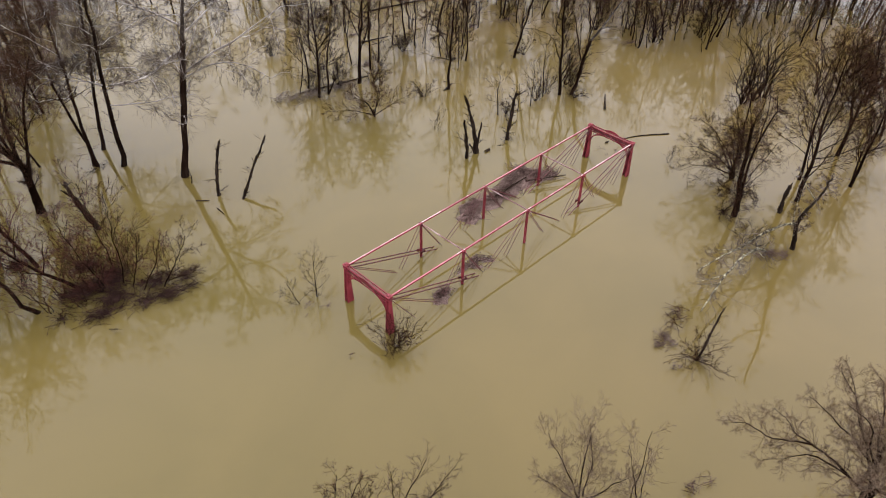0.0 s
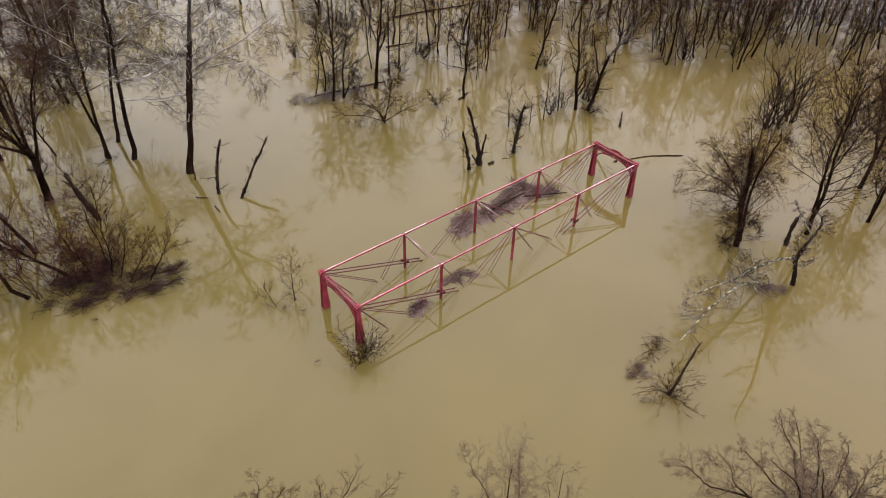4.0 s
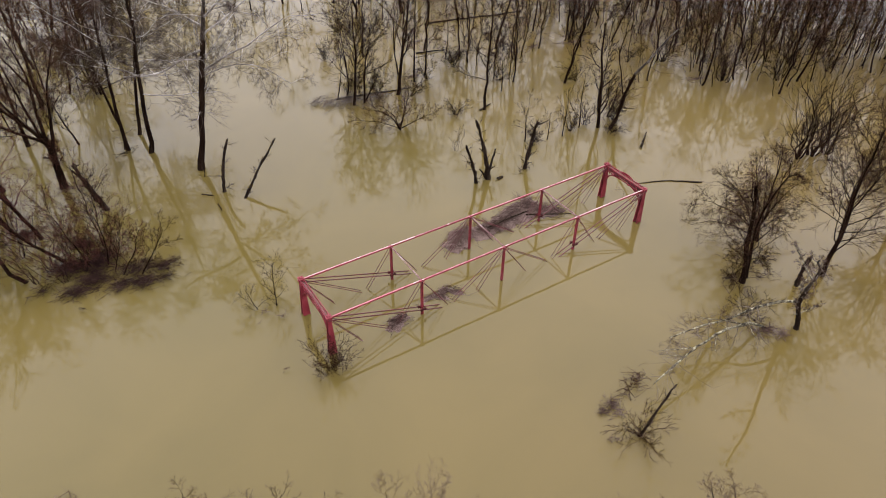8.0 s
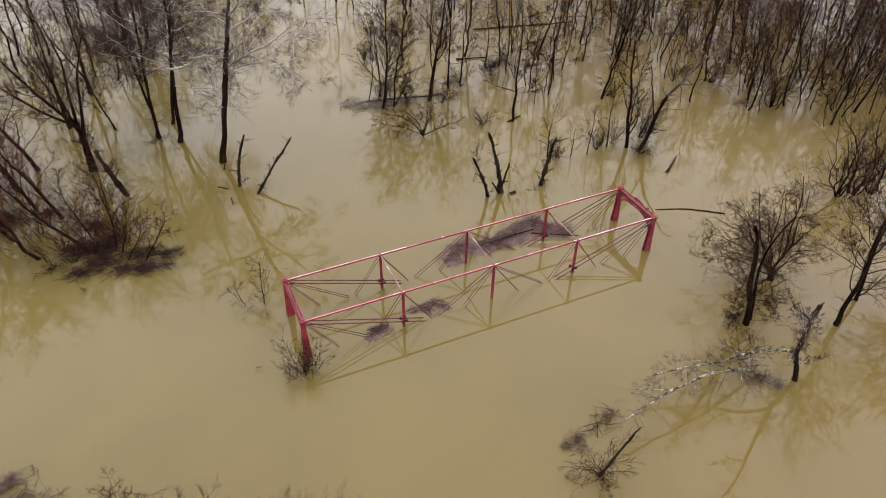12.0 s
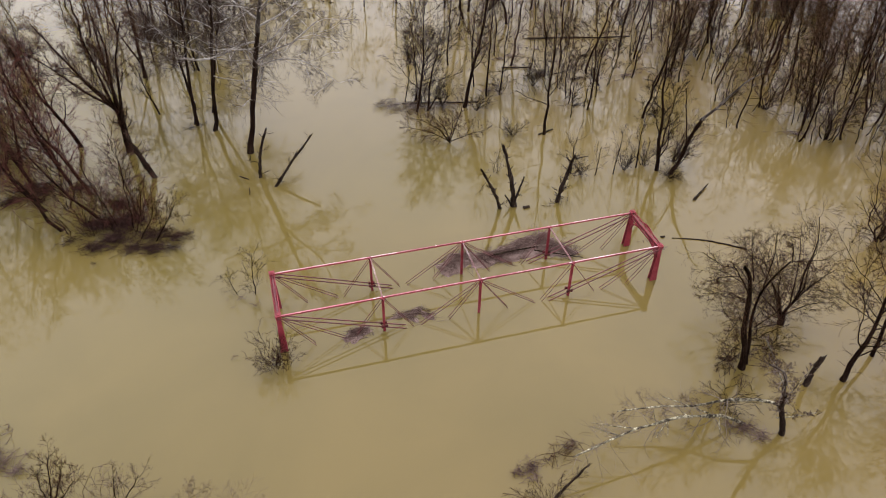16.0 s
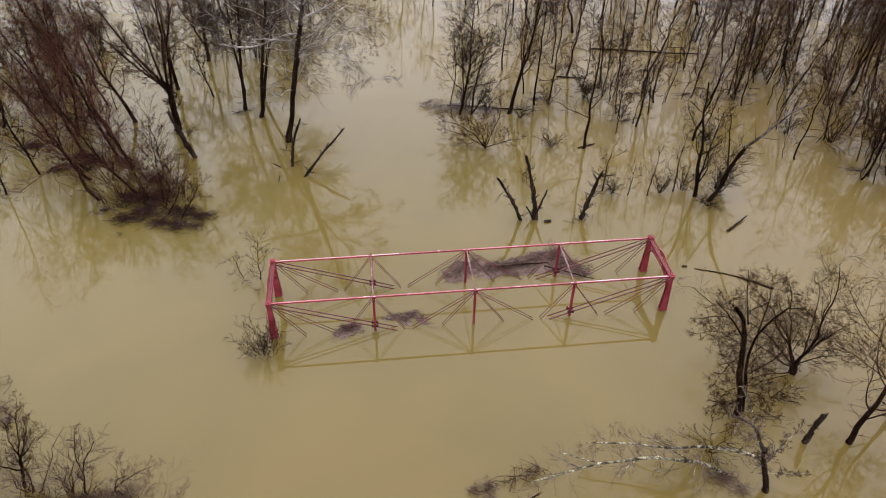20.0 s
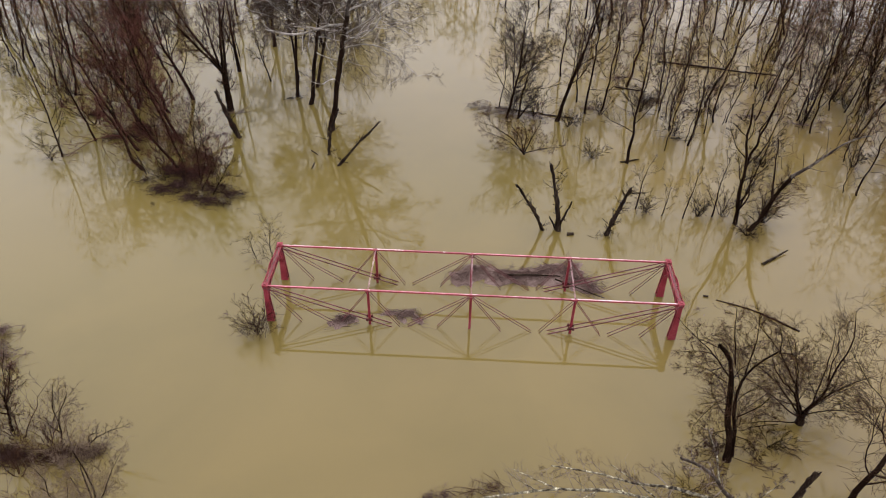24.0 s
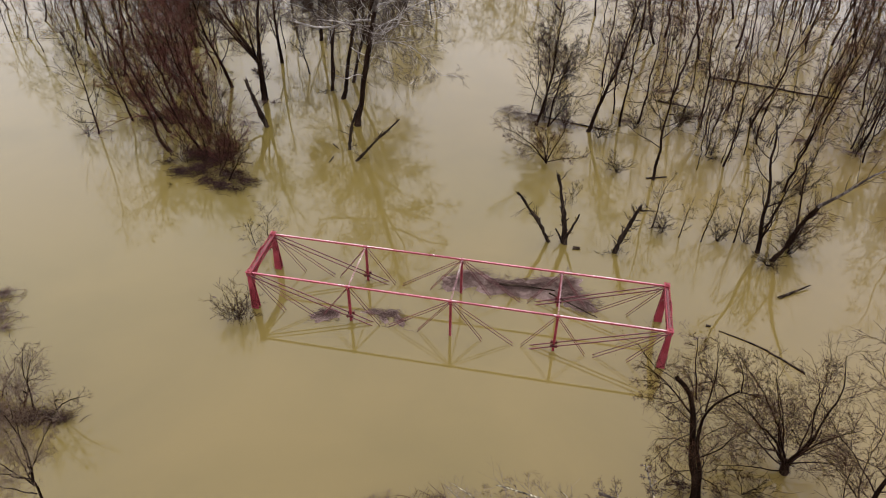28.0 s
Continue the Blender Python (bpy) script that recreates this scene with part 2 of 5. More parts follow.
def sprout(rng, P, R, n, s0, s1, length, angle, up, wob, K, thick, taper=0.55, tip=0.3, least=0.007):
    """n shoots from each path, between the parts s0 and s1 of its length: their paths and radii."""
    M, Kp, _ = P.shape
    idx = np.repeat(np.arange(M), n)
    s = s0 + (s1 - s0) * (np.tile(np.arange(n), M) + rng.random(M * n)) / n
    f = np.minimum(s * (Kp - 1), Kp - 1.001)
    i = f.astype(int)
    w = (f - i)[:, None]
    at = P[idx, i] * (1 - w) + P[idx, i + 1] * w
    r = R[idx, i] * (1 - w[:, 0]) + R[idx, i + 1] * w[:, 0]
    t = unit(P[idx, i + 1] - P[idx, i])
    whole = np.linalg.norm(np.diff(P, axis=1), axis=2).sum(1)[idx]
    u = unit(np.cross(t, np.array([0.41, 0.23, 0.57])))
    v = np.cross(t, u)
    turn = np.tile(np.arange(n) * 2.4, M) + np.repeat(rng.random(M) * 6.28, n) + rng.normal(0, 0.5, M * n)
    out = u * np.cos(turn)[:, None] + v * np.sin(turn)[:, None]
    a = np.radians(angle) * rng.uniform(0.7, 1.25, M * n)[:, None]
    d = t * np.cos(a) + out * np.sin(a)
    long = length * whole * (1 - taper * s) * rng.uniform(0.55, 1.25, M * n)
    Q = np.empty((M * n, K, 3))
    Q[:, 0] = at
    for k in range(1, K):
        d = unit(d + rng.normal(0, wob, d.shape) + np.array([0, 0, up]))
        Q[:, k] = Q[:, k - 1] + d * (long / (K - 1))[:, None]
    r0 = np.maximum(np.minimum(thick * r, 0.9 * r + 0.002), least)
    S = np.maximum(r0[:, None] * np.linspace(1, tip, K), least * 0.8)
    Q[:, 1:, 2] = np.maximum(Q[:, 1:, 2], 0.03)
    return Q, S


def stem(rng, points, r0, r1, K=12, wob=0.02, flare=1.25, power=0.8):
    """One smooth, slightly crooked path through the points, with radii from r0 to r1."""
    pts = np.array(points, float)
    c = np.r_[0, np.cumsum(np.linalg.norm(np.diff(pts, axis=0), axis=1))]
    s = np.linspace(0, c[-1], K)
    path = np.stack([np.interp(s, c, pts[:, j]) for j in range(3)], 1)
    if len(pts) > 2:
        for _ in range(2):
            path[1:-1] = 0.5 * path[1:-1] + 0.25 * (path[:-2] + path[2:])
    walk_off = np.cumsum(rng.normal(0, wob * c[-1] / K ** 0.5, (K, 3)), 0)
    walk_off -= np.linspace(0, 1, K)[:, None] * walk_off[-1] * 0.6
    walk_off[0] = 0
    walk_off[:, 2] *= 0.3
    path += walk_off
    rad = r0 + (r1 - r0) * np.linspace(0, 1, K) ** power
    rad[0] *= flare
    return path[None], rad[None]


def thing(name, label, category, group="", at=(0, 0, 0), kind=""):
    ob = new(name)
    ob.location = at
    return tagged(ob, label, category, group, kind)


def piece(name, sets, mat, parent, label=""):
    ob = new(name, sheet_mesh(name, *joined(sets), mat))
    ob.parent = parent
    return tagged(ob, label)


def tree(seed, at, lean, height, radius, label, group="", limbs=(14, 0.3, 0.42, 48, 0.05), branches=(7, 0.5), twigs=(8, 0.5), fork=(), mats=None, trunk_sides=8, name="tall_tree", wob=0.02, fine=True, top=0.12, thick=0.45, slim=1.0, droop=0.02, crook=0.12, bough=0.012, tip=0.2):
    """A bare tree: trunk, limbs with branches, and twigs. lean: metres sideways per metre of height. limbs: how many, from which part of the trunk, length, angle, rise."""
    rng = np.random.default_rng(seed)
    bark, limbmat, twigmat = mats or (BARK, BARK, TWIG)
    ob = thing(name, label, "tree", group, (at[0], at[1], 0))
    bend = np.array([rng.normal(0, 0.02), rng.normal(0, 0.02)]) * height
    pts = [(-0.7 * lean[0], -0.7 * lean[1], -0.7), (0, 0, 0), (lean[0] * height * 0.5 + bend[0], lean[1] * height * 0.5 + bend[1], height * 0.5), (lean[0] * height * 0.85, lean[1] * height * 0.85, height)]
    P, R = stem(rng, pts, radius, max(radius * top, 0.015), 14, wob)
    stems = [(P, R)]
    for s, dx, dy, dz, rr in fork:
        k = int(s * 13)
        base = P[0, k]
        stems.append(stem(rng, [base, base + np.array([dx, dy, dz]) * 0.5 + np.array([dx, dy, 0]) * 0.08, base + np.array([dx, dy, dz])], R[0, k] * rr, max(0.014, R[0, k] * 0.1), 14, wob, 1.0))
    trunk = [tubes(P, R, trunk_sides)]
    allP, allR = np.concatenate([p for p, _ in stems]), np.concatenate([r for _, r in stems])
    n, s0, ln, ang, up = limbs
    per = max(3, round(n / len(stems)))
    L, LR = sprout(rng, allP, allR, per, s0, 0.98, ln, ang, up, crook, 8 if fine else 5, thick, 0.45, tip, 0.02 * slim)
    B, BR = sprout(rng, L, LR, branches[0], 0.2, 1.0, branches[1], 42, up * 0.6, 0.04 + crook, 5 if fine else 3, 0.5, 0.4, 0.4, bough * slim if fine else 0.013)
    T, TR = sprout(rng, B, BR, twigs[0], 0.15, 1.0, twigs[1], 42, droop, 0.2, 2, 0.6, 0.35, 0.6, 0.009 * slim if fine else 0.011)
    piece("trunk", trunk, bark, ob)
    for p, r in stems[1:]:
        piece("main_limb", [tubes(p, r, 6)], limbmat, ob)
    sets = [tubes(T, TR, 3)]
    if fine:
        for k in range(len(L)):
            piece("limb", [tubes(L[k:k + 1], LR[k:k + 1], 5)], limbmat, ob)
        tagged(piece("crown", [tubes(B, BR, 3)], GREYTWIG if limbmat is PALE else limbmat, ob), kind="stuff")
        T2, TR2 = sprout(rng, T, TR, 1, 0.3, 0.9, 0.8, 45, droop, 0.2, 2, 0.8, 0.3, 0.6, 0.0075 * slim)
        sets.append(tubes(T2, TR2, 3))
        if radius > 0.16:  # short shoots along the lower trunk
            E, ER = sprout(rng, P, R, 16, 0.08, 0.5, 0.07, 70, 0.04, 0.22, 5, 0.1, 0.2, 0.4, 0.007)
            E2, ER2 = sprout(rng, E, ER, 3, 0.2, 1.0, 0.5, 45, 0.0, 0.2, 3, 0.7, 0.3, 0.5, 0.006)
            sets += [tubes(E, ER, 3), tubes(E2, ER2, 3)]
    else:
        tagged(piece("crown", [tubes(L, LR, 4), tubes(B, BR, 3)], limbmat, ob), kind="stuff")
    tagged(piece("twig_crown", sets, twigmat, ob), kind="stuff")
    return ob


def limbed(seed, stems, label, group="", mats=None, boughs=(9, 0.3, 0.4, 50, 0.05), branches=(7, 0.5), twigs=(7, 0.5), name="tall_tree", slim=1.0, crook=0.16, droop=0.0, thick=0.35, wob=0.014, extra=1, category="tree", sides=8, bare=1, boughmat=None):
    """A bare tree whose trunk and main limbs follow given lines: stems lists (points, thickness at the foot, at the tip, and its own bark where it differs), the trunk first. bare: how many of the first stems carry no boughs below two fifths."""
    rng = np.random.default_rng(seed)
    bark, limbmat, twigmat = mats or (BARK, BARK, BROWNTWIG)
    x0, y0 = stems[0][0][0][:2]
    ob = thing(name, label, category, group, (x0, y0, 0))
    Ps, Rs = [], []
    for k, (points, r0, r1, *own) in enumerate(stems):
        p, r = stem(rng, [(x - x0, y - y0, z) for x, y, z in points], r0, r1, 14, wob, 1.3 if k == 0 else 1.0)
        if k == 0:
            p[0, 0, 2] -= 0.7
            r[0] *= 1 + rng.normal(0, 0.05, 14)
        piece("trunk" if k == 0 else "main_limb", [tubes(p, r, sides if k == 0 else 6)], own[0] if own else bark if k == 0 else limbmat, ob)
        Ps.append(p)
        Rs.append(r)
    n, s0, ln, ang, up = boughs
    sets = []
    for part_of, low in ((slice(0, bare), 0.42), (slice(bare, None), s0)):
        if Ps[part_of]:
            sets.append(sprout(rng, np.concatenate(Ps[part_of]), np.concatenate(Rs[part_of]), n, low, 1.0, ln, ang, up, crook, 7, thick, 0.4, 0.3, 0.016 * slim))
    L, LR = np.concatenate([a for a, _ in sets]), np.concatenate([b for _, b in sets])
    LR = np.minimum(LR, 0.034 * slim)
    for k in range(len(L)):
        piece("limb", [tubes(L[k:k + 1], LR[k:k + 1], 5)], boughmat or limbmat, ob)
    B, BR = sprout(rng, L, LR, branches[0], 0.15, 1.0, branches[1], 44, up * 0.6, crook, 5, 0.5, 0.4, 0.45, 0.011 * slim)
    T, TR = sprout(rng, B, BR, twigs[0], 0.15, 1.0, twigs[1], 44, droop, 0.2, 2, 0.65, 0.35, 0.6, 0.0085 * slim)
    T2, TR2 = sprout(rng, T, TR, extra, 0.25, 0.95, 0.75, 45, droop, 0.2, 2, 0.8, 0.3, 0.7, 0.0075 * slim)
    tagged(piece("crown", [tubes(B, BR, 3)], boughmat or (GREYTWIG if limbmat is PALE else limbmat), ob), kind="stuff")
    tagged(piece("twig_crown", [tubes(T, TR, 3), tubes(T2, TR2, 3)], twigmat, ob), kind="stuff")
    return ob


def shrub(seed, at, stems, height, spread, label, group="", radius=0.035, mats=None, branches=(7, 0.5), twigs=(6, 0.45), name="bare_shrub", skew=(0, 0), root=0.12):
    """Many thin stems that fan out of the water from one root."""
    rng = np.random.default_rng(seed)
    bark, twigmat = mats or (BARK, TWIG)
    ob = thing(name, label, "shrub", group, (at[0], at[1], 0))
    Ps, Rs = [], []
    for k in range(stems):
        a, h = rng.random() * 6.283, height * rng.uniform(0.55, 1.1)
        o = spread * rng.uniform(0.3, 1.0)
        d = np.array([math.cos(a) * o + skew[0] * h, math.sin(a) * o + skew[1] * h, h])
        b = np.array([math.cos(a), math.sin(a), 0]) * root * spread * rng.random()
        p, r = stem(rng, [b - d * 0.08, b + d * 0.45 * np.array([0.7, 0.7, 1.25]), b + d], radius * rng.uniform(0.5, 1.3), 0.010, 8, 0.11)
        Ps.append(p)
        Rs.append(r)
    P, R = np.concatenate(Ps), np.concatenate(Rs)
    B, BR = sprout(rng, P, R, branches[0], 0.15, 1.0, branches[1], 48, 0.03, 0.16, 4, 0.6, 0.4, 0.4, 0.011)
    T, TR = sprout(rng, B, BR, twigs[0], 0.2, 1.0, twigs[1], 42, 0.02, 0.15, 2, 0.7, 0.3, 0.6, 0.009)
    for k in range(stems):
        piece("stem", [tubes(P[k:k + 1], R[k:k + 1], 5)], bark, ob)
    tagged(piece("twig_crown", [tubes(B, BR, 3), tubes(T, TR, 3)], twigmat, ob), kind="stuff")
    return ob


def snag(seed, at, points, r0, r1, label, side=(), twigs=0, group="broken snags", name="snag", mat=None, fringe=None):
    """A dead, broken trunk: a crooked stem with a splintered end, and broken side stubs."""
    rng = np.random.default_rng(seed)
    ob = thing(name, label, "dead tree", group, (at[0], at[1], 0))
    first = np.array(points[0], float)
    way = first - np.array(points[1], float)
    P, R = stem(rng, [first + way * 0.12, *points], r0, r1, 14, 0.025)
    R[0] *= 1 + rng.normal(0, 0.12, R.shape[1])
    sets = [tubes(P, R, 8)]
    sets[0][0][:] += rng.normal(0, 0.15 * (r0 + r1) / 2, sets[0][0].shape)
    stubs, sr = sprout(rng, P, R, 9, 0.1, 0.98, 0.10, 55, 0.05, 0.1, 3, 0.3, 0.2, 0.5)
    sets.append(tubes(stubs, sr, 4))
    tip, d = P[0, -1], unit(P[0, -1] - P[0, -3])
    for k in range(5):
        o = rng.normal(0, r1 * 0.45, 3)
        q = np.stack([tip - d * 0.15 + o, tip + d * rng.uniform(0.05, 0.35) + o * 1.2])[None]
        sets.append(tubes(q, np.array([[r1 * 0.5, 0.008]]), 4))
    Ps, Rs = [P], [R]
    for s, dx, dy, dz, rr in side:
        k = int(s * 13)
        b = P[0, k]
        p, r = stem(rng, [b, b + np.array([dx, dy, dz]) * 0.5, b + np.array([dx, dy, dz])], R[0, k] * rr, R[0, k] * rr * 0.45, 14, 0.03, 1.0)
        Ps.append(p)
        Rs.append(r)
        sets.append(tubes(p, r, 6))
    piece("trunk", sets, mat or SNAG, ob)
    if twigs:
        B, BR = sprout(rng, np.concatenate(Ps), np.concatenate(Rs), twigs, 0.1, 1.0, 0.22, 60, 0.05, 0.15, 5, 0.25, 0.2, 0.3)
        BR = np.minimum(BR, 0.03)
        T, TR = sprout(rng, B, BR, 6, 0.2, 1.0, 0.5, 42, 0.0, 0.15, 3, 0.7, 0.3, 0.5, 0.005)
        tagged(piece("twig_fringe", [tubes(B, BR, 3), tubes(T, TR, 3)], fringe or TWIG, ob), kind="stuff")
    return ob


def raft(seed, at, blobs, sticks, label, mats=None, long=1.6, silt=True, name="drift_pile", height=0.22, spin=0.75):
    """Flood wrack: a low, uneven mat of silt and reeds with sticks on and round it. blobs: x, y, rx, ry, turn in degrees."""
    rng = np.random.default_rng(seed)
    matm, stickm = mats or (SILT, DRIFT)
    ob = thing(name, label, "driftwood", "", (at[0], at[1], 0))
    Ps, Rs = [], []
    for x, y, rx, ry, turn in blobs:
        c, s = math.cos(radians(turn)), math.sin(radians(turn))
        if silt:
            rings, seg = 9, 36
            g = np.linspace(0, 1, rings)
            a = np.arange(seg) * 2 * np.pi / seg
            wave = 1 + sum(rng.normal(0, 0.16 / k ** 0.5) * np.cos(k * a + rng.random() * 6.28) for k in range(2, 12))
            rr = g[:, None] * wave
            lx, ly = rr * rx * np.cos(a), rr * ry * np.sin(a)
            lz = height * (1 - g[:, None] ** 2.2) * (1 + rng.normal(0, 0.3, (rings, seg))) - 0.03 * g[:, None]
            v = np.stack([x + c * lx - s * ly, y + s * lx + c * ly, lz], -1).reshape(-1, 3)
            i, j = np.meshgrid(np.arange(rings - 1), np.arange(seg), indexing="ij")
            f = np.stack([i * seg + j, (i + 1) * seg + j, (i + 1) * seg + (j + 1) % seg, i * seg + (j + 1) % seg], -1).reshape(-1, 4)
            piece("silt_mat", [(v, f)], matm, ob)
        n = max(6, int(sticks * rx * ry))
        a, q = rng.random(n) * 6.283, np.minimum(np.abs(rng.normal(0, 0.62, n)), 1.7)
        lx, ly = q * rx * np.cos(a), q * ry * np.sin(a)
        mid = np.stack([x + c * lx - s * ly, y + s * lx + c * ly, np.maximum(0.02, height * (1 - q ** 2)) + rng.random(n) * 0.12], -1)
        head = np.radians(turn) + rng.normal(0, spin, n)
        ln = long * rng.uniform(0.25, 1.0, n)
        d = np.stack([np.cos(head), np.sin(head), rng.normal(0.05, 0.12, n)], -1) * ln[:, None] * 0.5
        bow = rng.normal(0, 0.07, (n, 3)) * ln[:, None]
        Q = np.stack([mid - d, mid - d * 0.3 + bow, mid + d * 0.4 + bow, mid + d], 1)
        Ps.append(Q)
        Rs.append(rng.uniform(0.006, 0.022, n)[:, None] * np.linspace(1, 0.5, 4))
    P, R = np.concatenate(Ps), np.concatenate(Rs)
    T, TR = sprout(rng, P, R, 2, 0.2, 1.0, 0.45, 45, 0.0, 0.1, 3, 0.7, 0.2, 0.5, 0.005)
    o = piece("stick_tangle", [tubes(P, R, 3), tubes(T, TR, 3)], stickm, ob)
    tagged(o, kind="stuff")
    return ob


def log(seed, a, b, r0, r1, label, mat=None, twigs=0, sag=0.0, bow=0.0):
    """A floating or lying log from a to b."""
    rng = np.random.default_rng(seed)
    a, b = np.array(a, float), np.array(b, float)
    ob = thing("log", label, "log", "", (a[0], a[1], 0))
    d = b - a
    P, R = stem(rng, [(0, 0, a[2]), (d[0] / 2 - bow * d[1], d[1] / 2 + bow * d[0], (a[2] + b[2]) / 2 + sag), (d[0], d[1], b[2])], r0, r1, 14, 0.012, 1.0, 1.0)
    piece("trunk", [tubes(P, R, 7)], mat or SNAG, ob)
    if twigs:
        B, BR = sprout(rng, P, R, twigs, 0.3, 1.0, 0.18, 55, 0.03, 0.12, 5, 0.3, 0.2, 0.3)
        tagged(piece("twig_fringe", [tubes(B, np.minimum(BR, 0.03), 3)], TWIG, ob), kind="stuff")
    return ob


# ---------------------------------------------------------------- water
bm = bmesh.new()
bmesh.ops.create_grid(bm, x_segments=8, y_segments=8, size=2000)
me = bpy.data.meshes.new("water")
bm.to_mesh(me)
bm.free()
me.materials.append(WATER)
tagged(new("water", me), "still muddy tan flood water that mirrors the bare trees", "water", kind="structure")

# ---------------------------------------------------------------- the bridge
LENGTH, WIDTH, HIGH = 29.64, 4.62, 3.36
NODES = [LENGTH * k / 4 for k in range(5)]


def beam(bm, a, b, w, h, w2=None, h2=None, up=(0, 0, 1)):
    """A bar of rectangular section from a to b, which may taper."""
    a, b = Vector(a), Vector(b)
    d = (b - a).normalized()
    side = d.cross(Vector(up))
    side = side.normalized() if side.length > 1e-4 else Vector((0, 1, 0))
    top = side.cross(d)
    ring = []
    for p, ww, hh in ((a, w, h), (b, w2 or w, h2 or h)):
        ring.append([bm.verts.new(p + side * (sx * ww / 2) + top * (sz * hh / 2)) for sx, sz in ((-1, -1), (1, -1), (1, 1), (-1, 1))])
    for k in range(4):
        bm.faces.new((ring[0][k], ring[0][(k + 1) % 4], ring[1][(k + 1) % 4], ring[1][k]))
    bm.faces.new(ring[0][::-1])
    bm.faces.new(ring[1])


def box(bm, centre, size):
    x, y, z = centre
    beam(bm, (x - size[0] / 2, y, z), (x + size[0] / 2, y, z), size[1], size[2])


CHALKED = {(1, 0): [(0.90, 0.97, (0.08, 0.0))], (1, 1): [(0.0, 0.02, (0.09, 0.0)), (0.93, 0.985, (0.07, 0.0))], (1, 2): [(0.01, 0.06, (0.08, 0.0)), (0.96, 0.99, (0.09, 0.0))], (1, 3): [(0.02, 0.98, (0.085, 0.012))],
           (-1, 0): [(0.05, 0.97, (0.05, 0.024))], (-1, 1): [(0.01, 0.29, (0.095, 0.0)), (0.70, 0.72, (0.07, 0.0)), (0.97, 0.99, (0.08, 0.0))], (-1, 2): [(0.01, 0.04, (0.07, 0.0))], (-1, 3): [(0.02, 0.10, (0.06, 0.02)), (0.3, 0.9, (0.035, 0.03))]}


